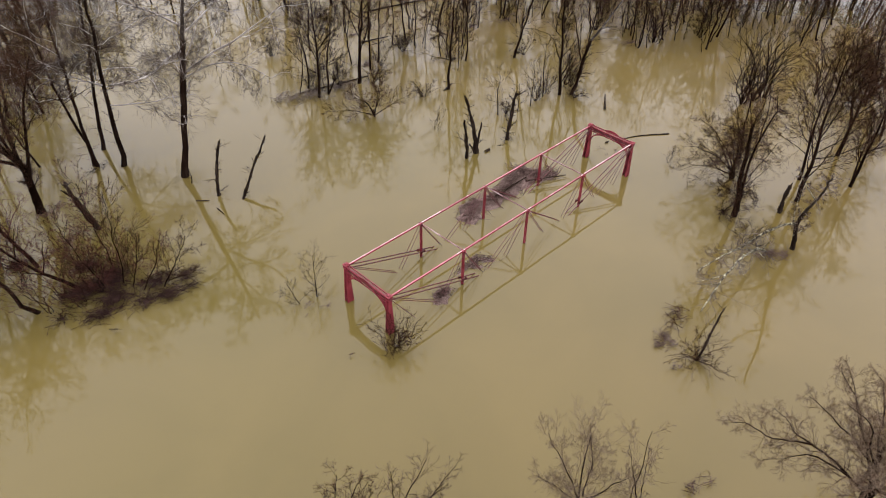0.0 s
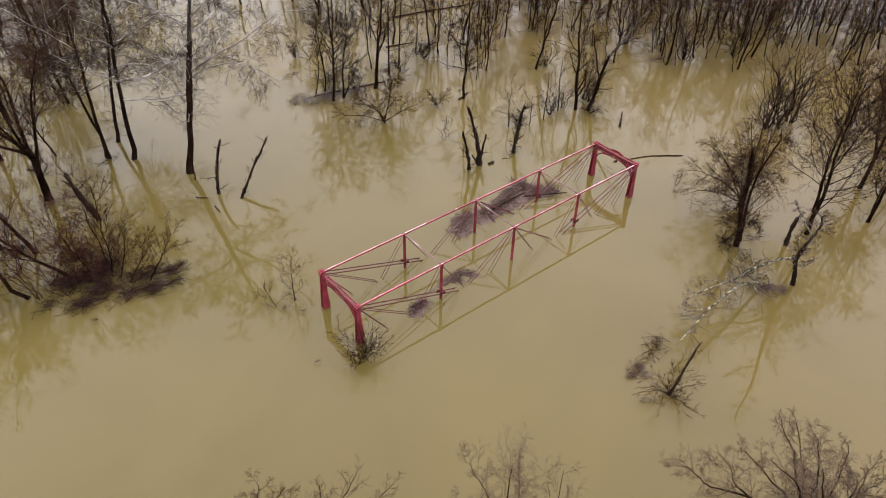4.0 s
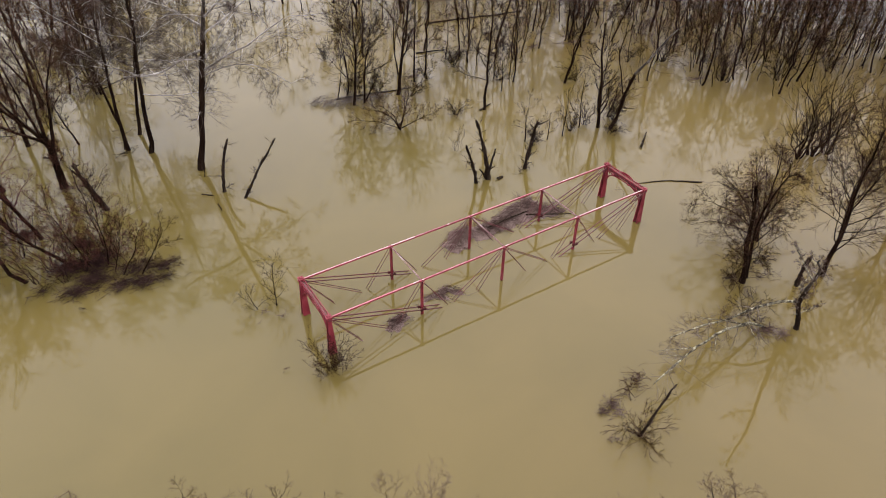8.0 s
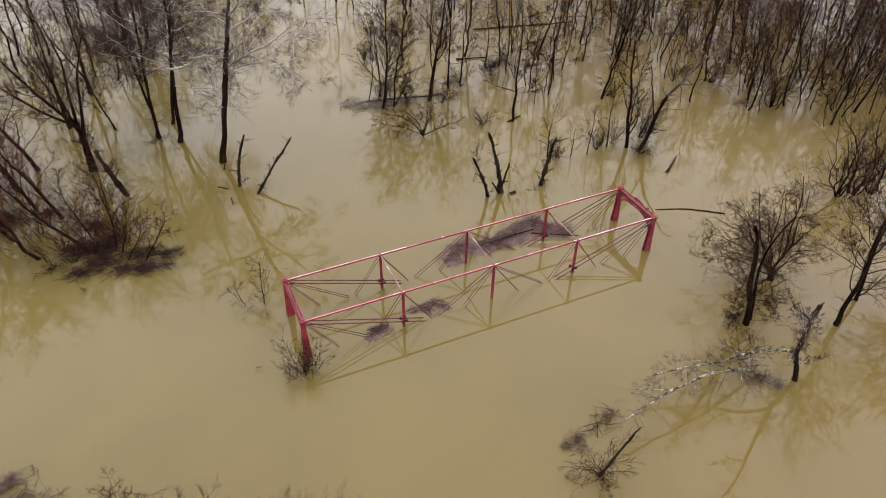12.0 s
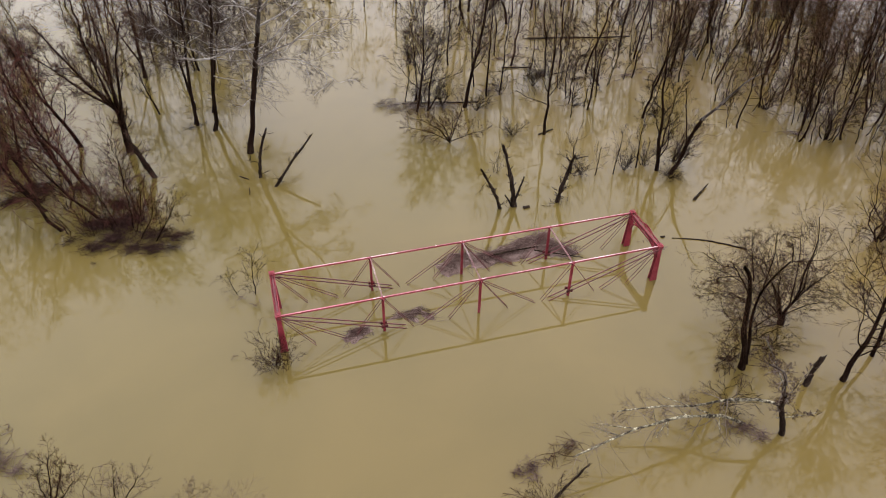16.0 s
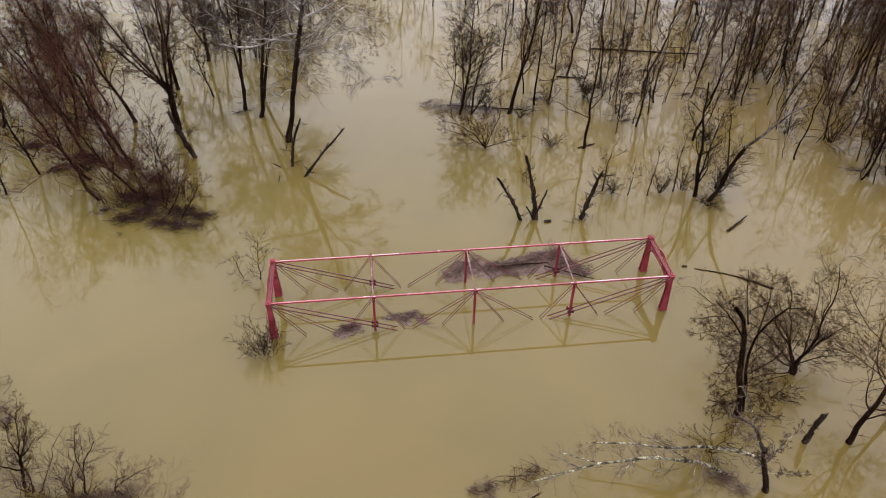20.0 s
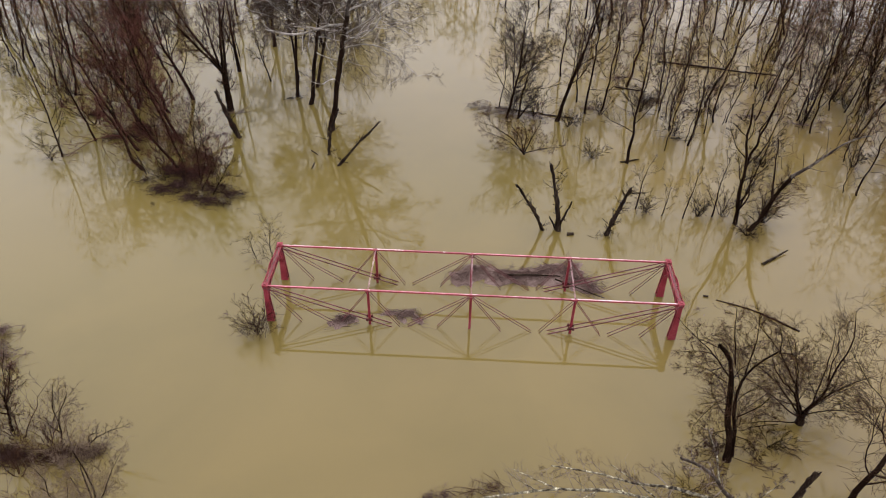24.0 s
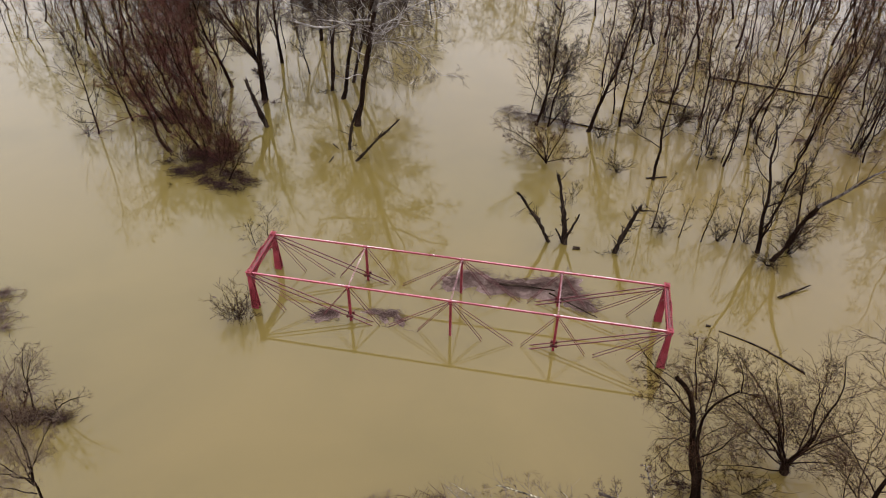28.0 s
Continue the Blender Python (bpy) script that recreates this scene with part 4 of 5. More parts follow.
raft(129, (-14.1, 13.6), [(0, 0, 0.3, 0.12, -30)], 120, "few drifting twigs on the open water", long=0.7, silt=False, name="drift_twigs", mats=(TWIG, TWIG))
for k, (x, y, h, r, lx, ly) in enumerate([(-11.2, 17.9, 8.2, 0.06, 0.1, 0.0), (-11.1, 20.3, 8.0, 0.055, -0.05, 0.05), (-9.2, 15.6, 4.0, 0.07, 0.65, -0.2), (-10.5, 16.4, 3.9, 0.07, 0.6, -0.15), (-10.9, 17.3, 4.2, 0.055, 0.4, 0.0), (-12.6, 18.6, 6.5, 0.05, -0.25, 0.1)]):
    tree(170 + k, (x, y), (lx, ly), h, r, "thin crooked brown tree rising from a brush pile", "thin trees on the brush pile", limbs=(18, 0.25, 0.42, 42, 0.06), branches=(7, 0.5), twigs=(6, 0.5), mats=(BARK, BARK, REDTWIG if k % 2 else BROWNTWIG), slim=0.65, wob=0.03, crook=0.15)
for k, (x, y, h, sp, n) in enumerate([(-13.6, 19.0, 5.6, 2.4, 3), (-11.2, 21.4, 5.0, 2.2, 3), (-16.6, 18.6, 6.0, 2.4, 3)]):
    shrub(120 + k, (x, y), n, h, sp * 1.3, "tall thin brown shrub rising from a brush pile", "shrubs on the brush pile", radius=0.045, mats=(TWIG, REDTWIG if k % 2 else BROWNTWIG), branches=(9, 0.42), twigs=(7, 0.5), skew=(-0.4, 0.05))
for k, (x, y, h, sp) in enumerate([(-12.9, 18.2, 3.4, 2.2), (-12.2, 20.4, 4.2, 2.4), (-10.4, 19.0, 3.0, 2.2), (-14.0, 21.4, 5.6, 2.8), (-15.2, 19.6, 5.6, 2.8), (-14.6, 17.6, 5.0, 2.6), (-10.6, 20.6, 4.6, 2.6), (-17.0, 22.6, 6.0, 3.0)]):
    shrub(150 + k, (x, y), 6, h * 0.85, sp * 1.1, "low red-brown brush on a heap of drift", "low brush on the pile", radius=0.03, mats=(TWIG, REDTWIG))
for k, (x, y, h, sp) in enumerate([(-19.5, 24.5, 6, 2.4), (-18.0, 28.5, 7, 2.6), (-22.0, 33.0, 7, 3.0), (-25.5, 27.6, 5.0, 2.6), (-26.6, 36.7, 7.0, 3.0), (-20.7, 34.3, 6.0, 2.6), (-30.6, 31.5, 6.0, 2.8), (-28.9, 41.0, 7.0, 3.0), (-24.2, 30.2, 7.5, 2.6)]):
    shrub(130 + k, (x, y), 5, h * 0.7, sp * 1.6, "dense red-brown shrub standing in the flood", "red-brown shrubs", radius=0.05, mats=(TWIG, REDTWIG), branches=(7, 0.5), twigs=(5, 0.5), skew=(-0.5, 0.0))

# ---------------------------------------------------------------- middle
log(201, (16.9, 34.5, 0.05), (25.4, 32.6, 0.08), 0.11, 0.06, "long dark log afloat between the trees", twigs=6)
tree(202, (18.1, 32.3), (0.12, 0.2), 12, 0.18, "slim dark tree of a clump by the floating log", limbs=(36, 0.25, 0.42, 56, 0.05), branches=(9, 0.55))
tree(203, (19.2, 32.1), (0.2, 0.1), 9, 0.14, "slim dark tree of a clump by the floating log", limbs=(28, 0.3, 0.42, 56, 0.05), fork=[(0.12, 1.6, -0.4, 3.2, 0.8)])
tree(204, (23.5, 32.0), (0.28, 0.18), 14, 0.24, "tall forked dark tree behind the floating log", limbs=(30, 0.25, 0.40, 48, 0.06), fork=[(0.4, 2.0, 1.0, 7, 0.7)])
raft(226, (17.3, 33.2), [(-2.6, 1.6, 1.6, 0.6, 20), (0.5, 0, 2.4, 1.3, 0), (-1.4, 0.6, 1.6, 1.0, 20), (3.8, -0.6, 2.2, 0.9, -10)], 44, "fine grey brush caught round a clump of trees", mats=(GREYTWIG, GREYTWIG), silt=False, long=1.8, name="brush_pile", height=0.3)
for k, (x, y, rx, ry, a) in enumerate([(33.6, 37.0, 2.2, 0.7, 15), (27.4, 35.0, 1.8, 0.8, -10), (38.6, 35.2, 2.4, 0.6, 5), (45.0, 34.6, 2.2, 0.8, 20), (36.0, 29.0, 1.8, 0.6, 0), (50.2, 33.0, 2.6, 0.8, -15), (42.4, 41.0, 2.8, 0.8, 10), (31.6, 43.0, 2.0, 0.6, 0), (-6.0, 34.8, 1.4, 0.5, 30), (-12.0, 31.0, 1.6, 0.6, 10), (-19.6, 24.4, 1.8, 0.7, 20), (-25.8, 21.2, 0.9, 0.4, 0), (-20.4, 26.8, 1.6, 0.6, 10), (-12.2, 26.0, 1.3, 0.6, 0), (43.0, 25.0, 1.4, 0.5, 10), (56.4, 17.0, 2.6, 0.7, -20)]):
    raft(240 + k, (x, y), [(0, 0, rx, ry, a), (rx * 0.8, ry * 0.9, rx * 0.5, ry * 0.6, a + 20)], 30, "dark floating drift gathered round the trunk feet", mats=(DRIFT, DRIFT if k % 2 else TWIG), silt=False, long=1.3, name="drift_mat", height=0.06)
for k, (x, y, h, sp) in enumerate([(37.2, 15.7, 2.6, 1.6), (40.6, 14.9, 2.4, 1.6), (38.7, 12.9, 1.2, 1.6), (30.4, 15.8, 1.6, 1.5), (18.8, 33.3, 3.5, 2.2), (21.2, 32.6, 3.0, 2.0), (24.6, 31.0, 2.2, 2.0), (26.6, 24.6, 1.6, 1.6), (35.0, 15.4, 2.0, 1.2)]):
    shrub(230 + k, (x, y), 10, h, sp, "low dark shrub at the foot of the trees", "low shrubs of the wood edge", radius=0.03)
shrub(205, (20.35, 44.9), 12, 2.4, 0.9, "small dark upright bush standing in open water", radius=0.03)
limbed(206, [([(19.76, 24.84, 0), (19.7, 24.85, 0.3), (19.65, 24.85, 0.6)], 0.10, 0.08),
    ([(19.7, 24.84, 0.1), (18.4, 24.1, 2.2), (16.5, 23.6, 3.8), (15.1, 23.2, 4.4)], 0.075, 0.015),
    ([(19.65, 24.86, 0.3), (19.4, 25.4, 1.5), (17.9, 26.1, 3.0)], 0.06, 0.012),
    ([(19.8, 24.82, 0.3), (20.4, 25.0, 1.9), (21.2, 25.4, 3.4), (21.3, 25.6, 4.7)], 0.06, 0.012),
    ([(19.65, 24.86, 0.2), (17.9, 26.1, 0.9), (15.4, 27.5, 1.1)], 0.05, 0.012),
    ([(19.85, 24.82, 0.2), (21.5, 23.6, 1.6), (23.0, 22.8, 2.2)], 0.05, 0.012),
    ([(19.7, 24.84, 0.4), (19.7, 23.9, 2.6), (19.3, 23.0, 4.6)], 0.05, 0.012)],
    "low spreading dark shrub at the edge of the trees", name="bare_shrub", category="shrub", boughs=(12, 0.15, 0.42, 46, 0.03), branches=(8, 0.5), twigs=(6, 0.5), slim=0.75)
tree(207, (29.9, 24.1), (-0.03, -0.06), 13, 0.18, "straight slim dark tree standing alone in the water", limbs=(16, 0.3, 0.3, 55, 0.04))
log(208, (29.3, 24.0, 0.05), (31.2, 24.6, 0.1), 0.1, 0.06, "short log against a tree foot")
snag(209, (20.95, 12.5), [(0, 0, 0), (-0.8, -0.7, 2.2), (-2.8, -2.0, 6.0)], 0.19, 0.085, "charred-looking snag that leans outward", side=[(0.55, -0.5, -0.2, 0.4, 0.6)], twigs=4)
snag(210, (22.25, 12.5), [(0, 0, 0), (-0.3, 0.1, 2.6), (-0.6, 0.3, 4.0), (-1.2, 0.6, 6.3)], 0.26, 0.09, "broken black snag with two prongs", side=[(0.14, 0.9, 0.3, 2.7, 0.6), (0.05, -0.9, 0.2, 1.6, 0.45), (0.5, -0.4, 0.4, 0.5, 0.4)], twigs=4)
snag(211, (26.45, 12.1), [(0, 0, 0), (0.5, 0.1, 2.3), (1.3, 0.3, 4.6)], 0.22, 0.13, "dead leaning trunk with broken arms at its top", side=[(0.93, 1.3, -0.2, 0.25, 0.6), (0.9, -0.4, 0.3, 0.5, 0.5)], twigs=18)
raft(212, (26.4, 11.9), [(0, 0, 1.3, 0.5, 10)], 40, "twigs caught round the foot of a dead trunk", mats=(SNAG, TWIG), silt=False, name="drift_twigs", long=1.0)
log(213, (23.0, 11.9, 0.06), (23.6, 11.9, 0.12), 0.16, 0.12, "black stump end poking out of the water")
tree(214, (38.0, 14.5), (-0.2, -0.06), 12, 0.21, "dark tree with a broken top and steep limbs", limbs=(20, 0.15, 0.35, 40, 0.08), fork=[(0.2, 1.5, 1.5, 7.0, 0.6)], top=0.3)
bent = snag(215, (39.1, 13.7), [(0, 0, 0), (0.9, -0.3, 3.4), (1.7, -0.6, 6.2)], 0.23, 0.14, "bent leaning tree with a pale upper stem", side=[(0.6, -0.6, 1.4, 5.5, 0.6)], twigs=16, name="leaning_tree", mat=BARK)
up, ur = stem(np.random.default_rng(215), [(1.6, -0.55, 6.0), (2.9, -1.6, 8.8), (4.0, -2.5, 10.8), (5.2, -2.6, 11.2)], 0.15, 0.04, 12, 0.02, 1.0)
piece("upper_stem", [tubes(up, ur, 6)], MOTTLED, bent, "pale weathered upper stem")
tw, tr = sprout(np.random.default_rng(216), up, ur, 14, 0.1, 1.0, 0.35, 50, 0.08, 0.12, 5, 0.3, 0.3, 0.3, 0.012)
tagged(piece("twig_crown", [tubes(tw, tr, 3)], TWIG, bent), kind="stuff")
tree(216, (29.6, 16.1), (0.1, 0.1), 4.2, 0.09, "small crooked bare tree in the water", limbs=(7, 0.25, 0.6, 50, 0.04), branches=(6, 0.5), twigs=(6, 0.5), slim=0.55)
tree(217, (31.8, 15.3), (0.15, 0.1), 3.0, 0.07, "small crooked bare tree in the water", limbs=(6, 0.3, 0.7, 55, 0.02), branches=(5, 0.5), twigs=(5, 0.5), slim=0.55)
tree(218, (33.6, 15.0), (0.1, 0.1), 5.0, 0.07, "thin bare sapling in the water", limbs=(8, 0.3, 0.4, 40, 0.05), branches=(5, 0.5), twigs=(5, 0.5), slim=0.55)
tree(219, (36.3, 15.4), (0.05, 0.1), 6.0, 0.09, "thin bare sapling in the water", limbs=(9, 0.25, 0.4, 45, 0.05), branches=(6, 0.5), twigs=(6, 0.5), slim=0.55)
log(220, (37.3, 48.0, 0.15), (50.9, 45.0, 0.2), 0.12, 0.08, "long dark log lying across the flooded wood")
log(221, (31.0, 40.5, 0.1), (34.5, 39.5, 0.15), 0.10, 0.06, "dark log lying in the flooded wood")
log(222, (38.9, 8.9, 0.05), (41.5, 10.7, 0.25), 0.14, 0.05, "short dark drifting log")
log(223, (34.0, 4.35, 0.03), (39.4, 1.3, 0.06), 0.045, 0.085, "long thin bent pole floating beside the bridge", bow=0.07)
raft(227, (-3.4, 0.1), [(0, 0, 0.35, 0.15, 20)], 60, "few drifting twigs on the open water", long=0.5, silt=False, name="drift_twigs")
log(228, (33.1, 4.7, 0.05), (33.45, 4.65, 0.1), 0.09, 0.07, "black stub end afloat beside a pole")
raft(224, (31.5, 4.2), [(0, 0, 1.0, 0.5, 60), (0.8, -1.2, 0.5, 0.5, 0)], 16, "few drifting twigs beside the bridge end", long=0.8, silt=False, name="drift_twigs")

shrub(236, (40.6, 15.8), 8, 5.6, 2.2, "brown twiggy bush among the leaning trees", radius=0.05, mats=(BARK, BROWNTWIG), branches=(9, 0.45), twigs=(7, 0.5))
shrub(237, (58.6, 15.2), 12, 5.4, 2.6, "dense dark bush at the edge of the flooded wood", radius=0.06, mats=(BARK, BRUSH), branches=(10, 0.5), twigs=(8, 0.5), skew=(0.15, 0.1))
shrub(238, (56.4, 22.8), 10, 5.0, 2.4, "dense dark bush in the flooded wood", radius=0.06, mats=(BARK, BRUSH), branches=(9, 0.5), twigs=(7, 0.5), skew=(0.1, 0.1))
shrub(239, (34.4, -1.6), 4, 1.5, 0.9, "few thin twigs standing in open water", radius=0.012, branches=(4, 0.5), twigs=(3, 0.5))
shrub(229, (22.4, 18.3), 5, 2.6, 0.8, "thin upright twigs standing in the water", radius=0.014, branches=(4, 0.4), twigs=(3, 0.5))
# ---------------------------------------------------------------- right group
limbed(301, [([(31.2, -10.3, 0), (30.75, -10.2, 2.0), (30.25, -10.15, 4.2), (29.65, -10.1, 6.6), (29.25, -10.1, 8.6), (28.85, -10.25, 9.7), (28.15, -10.5, 10.3)], 0.250, 0.120),
    ([(31.2, -10.45, 0.6), (30.85, -10.4, 2.4), (30.35, -10.4, 4.4), (29.7, -10.5, 7.4), (30.05, -10.75, 9.3), (30.95, -11.0, 10.5)], 0.160, 0.050),
    ([(29.4, -10.2, 7.4), (27.9, -10.5, 9.5), (26.8, -10.9, 10.9), (25.9, -11.4, 12.0)], 0.060, 0.015),
    ([(27.9, -10.4, 9.5), (27.3, -9.9, 9.2), (26.4, -9.4, 8.5)], 0.032, 0.010),
    ([(29.35, -10.2, 8.6), (28.95, -9.8, 10.5), (28.7, -9.4, 12.2)], 0.050, 0.012),
    ([(29.8, -10.7, 8.4), (29.7, -10.7, 10.9), (29.4, -10.5, 12.8)], 0.050, 0.012),
    ([(30.95, -11.0, 10.5), (31.7, -11.1, 10.5), (32.5, -11.2, 9.8)], 0.034, 0.010),
    ([(30.95, -11.0, 10.4), (30.9, -10.8, 11.3), (30.5, -10.6, 12.2)], 0.036, 0.010),
    ([(29.8, -10.1, 5.9), (28.8, -10.6, 5.6), (27.8, -11.1, 4.0)], 0.032, 0.010),
    ([(29.5, -10.1, 6.8), (28.1, -9.4, 7.4), (26.9, -8.8, 6.6)], 0.034, 0.010),
    ([(30.4, -10.65, 4.6), (31.0, -11.3, 6.4), (31.1, -11.8, 8.0)], 0.040, 0.012),
    ([(30.3, -10.15, 4.0), (29.9, -9.0, 5.2), (29.4, -7.9, 5.4)], 0.036, 0.010),
    ([(30.8, -10.45, 2.6), (31.7, -10.9, 2.7), (32.5, -11.3, 1.3)], 0.034, 0.010),
    ([(30.6, -10.2, 2.8), (29.4, -10.6, 2.9), (28.3, -11.0, 1.6)], 0.032, 0.010)],
    "thick dark trunk with a broken hooked top and slender drooping limbs", mats=(BARK, BARK, BROWNTWIG), boughs=(12, 0.12, 0.34, 56, -0.02), branches=(7, 0.6), twigs=(5, 0.75), slim=0.58, droop=-0.08, bare=0, crook=0.2)
limbed(302, [([(36.6, -7.2, 0), (36.5, -7.2, 0.5), (36.4, -7.15, 1.0)], 0.300, 0.240),
    ([(36.4, -7.2, 0.6), (35.9, -7.3, 2.0), (34.9, -7.5, 3.8), (33.8, -7.9, 4.9), (32.8, -8.2, 6.3), (32.1, -8.5, 7.5)], 0.110, 0.016),
    ([(35.9, -7.3, 1.9), (34.6, -7.9, 2.8), (33.3, -8.4, 3.8)], 0.060, 0.014),
    ([(36.6, -7.1, 0.6), (36.85, -7.1, 1.7), (37.4, -6.9, 3.1), (37.75, -6.6, 5.2), (37.7, -6.3, 7.5), (37.2, -6.1, 9.2)], 0.110, 0.016),
    ([(36.6, -7.1, 0.9), (37.2, -7.2, 2.5), (38.4, -7.5, 4.6), (38.9, -7.8, 5.5)], 0.075, 0.014),
    ([(36.5, -7.1, 0.8), (36.8, -7.4, 3.3), (36.2, -7.9, 6.5), (35.5, -8.3, 9.2)], 0.080, 0.014),
    ([(35.9, -7.2, 1.9), (35.0, -6.9, 4.6), (34.2, -6.4, 7.0)], 0.065, 0.014),
    ([(36.8, -7.1, 1.6), (37.2, -6.2, 4.6), (37.2, -5.4, 7.0)], 0.065, 0.014),
    ([(36.6, -7.2, 0.8), (37.9, -7.5, 1.9), (39.7, -8.2, 2.4)], 0.055, 0.012),
    ([(36.6, -7.1, 0.9), (38.2, -6.4, 2.0), (40.2, -5.8, 2.4)], 0.050, 0.012),
    ([(36.5, -7.2, 0.2), (34.6, -7.6, 0.4), (32.3, -8.0, 0.6)], 0.050, 0.015),
    ([(36.4, -7.1, 0.8), (35.1, -6.4, 3.6), (33.4, -5.2, 5.6), (32.2, -4.6, 6.9)], 0.075, 0.014),
    ([(36.4, -7.1, 0.7), (34.4, -6.0, 2.8), (32.4, -4.9, 4.2), (30.9, -4.2, 4.5)], 0.070, 0.014),
    ([(36.4, -7.1, 0.5), (34.5, -6.1, 1.7), (32.6, -5.0, 2.2), (31.2, -4.4, 1.9)], 0.060, 0.014),
    ([(36.4, -7.1, 0.8), (36.0, -5.6, 3.2), (35.2, -4.2, 5.2)], 0.070, 0.014),
    ([(36.5, -7.1, 0.6), (36.2, -5.4, 1.8), (35.8, -3.8, 2.4)], 0.050, 0.012)],
    "broad low tree with arching limbs that fan from a short trunk", mats=(BARK, BARK, BROWNTWIG), name="bushy_tree", boughs=(12, 0.15, 0.38, 52, 0.02), branches=(7, 0.6), twigs=(5, 0.75), slim=0.62, bare=1, wob=0.03, crook=0.2)
tree(316, (41.1, -11.8), (0.1, 0.05), 12.5, 0.17, "tall dark tree with rising limbs", limbs=(22, 0.22, 0.46, 52, 0.05), branches=(9, 0.5), mats=(BARK, BARK, BROWNTWIG), fork=[(0.3, 1.6, 1.2, 6, 0.6)], thick=0.35)
# two low twig tangles added in place of a soft dark reflection
shrub(317, (30.9, -9.4), 6, 1.2, 1.6, "low twigs added for a soft reflection round a thick trunk", radius=0.02)
shrub(318, (33.9, -9.3), 6, 0.9, 1.8, "low twigs added for a soft reflection in the water", radius=0.02)
shrub(319, (28.0, -12.8), 7, 1.8, 2.2, "low tangle of bare twigs beside the fallen tree", radius=0.02)
tree(303, (37.3, -13.15), (0.08, 0.05), 14, 0.22, "tall dark tree with rising limbs", limbs=(48, 0.2, 0.46, 52, 0.06), branches=(9, 0.5), mats=(BARK, BARK, BROWNTWIG), fork=[(0.5, 1.8, -1.0, 6, 0.6)], thick=0.35)
snag(304, (34.5, -12.85), [(0, 0, 0), (0.15, 0, 1.3), (0.35, 0, 2.7)], 0.19, 0.145, "short thick broken stump standing in water", group="broken snags")
tree(305, (48.0, -12.5), (0.1, 0.05), 14, 0.22, "tall dark tree with rising limbs", limbs=(46, 0.25, 0.49, 50, 0.07), branches=(9, 0.5), mats=(BARK, BARK, BROWNTWIG), fork=[(0.3, 2, 2, 7, 0.6)])
tree(306, (43.4, -15.6), (0.15, 0.02), 11, 0.18, "dark leaning tree with two stems", limbs=(42, 0.25, 0.48, 50, 0.06), branches=(9, 0.5), mats=(BARK, BARK, BROWNTWIG), fork=[(0.15, 3.5, 1.0, 5, 0.7)])
limbed(307, [([(30.4, -15.95, 0), (29.9, -15.9, 1.5), (29.3, -15.75, 3.0), (28.6, -16.2, 4.8)], 0.20, 0.14),
    ([(28.65, -16.15, 4.7), (27.3, -16.9, 6.9), (25.9, -17.5, 9.2), (24.4, -17.9, 10.6)], 0.14, 0.06, MOTTLED),
    ([(29.3, -15.7, 3.0), (28.3, -15.35, 3.45), (27.3, -15.05, 3.4), (26.1, -14.6, 3.0), (24.9, -14.2, 2.3), (23.4, -13.6, 2.15), (21.9, -13.2, 2.2), (19.8, -12.7, 1.9)], 0.12, 0.035),
    ([(29.5, -15.8, 2.2), (30.6, -15.0, 2.7), (32.2, -14.4, 4.4)], 0.05, 0.012),
    ([(29.4, -15.8, 1.8), (30.9, -16.1, 1.9), (32.4, -16.0, 1.6)], 0.045, 0.012),
    ([(27.4, -16.9, 6.7), (27.2, -15.8, 7.8), (26.6, -15.0, 9.2)], 0.06, 0.02)],
    "crooked tree with a splintered mossy top and a long white-blotched limb", name="crooked_tree", boughmat=GREYTWIG, mats=(SNAG, SPLIT, BROWNTWIG), boughs=(18, 0.25, 0.16, 58, 0.05), branches=(6, 0.6), twigs=(5, 0.6), thick=0.3, slim=0.8, bare=1)
fallen = snag(308, (28.6, -14.6), [(0, 0, -0.2), (-2.5, 0.1, 1.6), (-5.5, -0.1, 2.5), (-9.0, -0.2, 2.75), (-12.8, -0.55, 2.2)], 0.14, 0.045, "fallen tree with mossy white-blotched limbs above the water", side=[(0.3, -3.0, 2.2, 0.2, 0.5), (0.7, -2.6, 0.9, 0.3, 0.6), (0.55, -1.5, -1.2, 0.3, 0.5), (0.82, -1.6, 0.7, 0.5, 0.6), (0.88, -1.4, -0.6, 0.6, 0.6)], twigs=30, name="fallen_tree", mat=SPLIT, fringe=GREYTWIG, group="")
snag(309, (13.55, -16.7), [(0, 0, 0), (1.1, 0.0, 1.6), (2.3, 0.05, 3.2)], 0.11, 0.05, "thin leaning snag with a skirt of twigs", twigs=8)
shrub(310, (13.6, -16.7), 20, 1.3, 2.5, "skirt of bare twigs round a leaning snag", radius=0.014, branches=(6, 0.45), twigs=(4, 0.45), mats=(BROWNTWIG, BROWNTWIG))
raft(311, (13.35, -14.1), [(0.3, 0.1, 0.75, 0.5, 40), (-0.55, 0.0, 0.45, 0.3, 70), (0.1, -0.75, 0.35, 0.2, 0)], 190, "mauve-grey mat of brush and drift twigs in the water", long=0.9, height=0.16, silt=False, spin=1.3, mats=(BRUSH, DRIFT))
raft(326, (16.5, -13.4), [(0, 0, 1.3, 0.7, 20), (-1.3, -0.4, 0.7, 0.4, 0)], 34, "dark brush caught at the tips of the fallen tree", long=1.9, height=0.35, silt=False, spin=1.2, mats=(BRUSH, BROWNTWIG), name="brush_pile")
raft(312, (11.75, -16.0), [(0, 0, 0.26, 0.18, 10), (0.3, -0.25, 0.2, 0.12, 40)], 200, "small dark knot of drift twigs in the water", long=0.6, height=0.14, silt=False, spin=1.3, mats=(SILT, DRIFT))
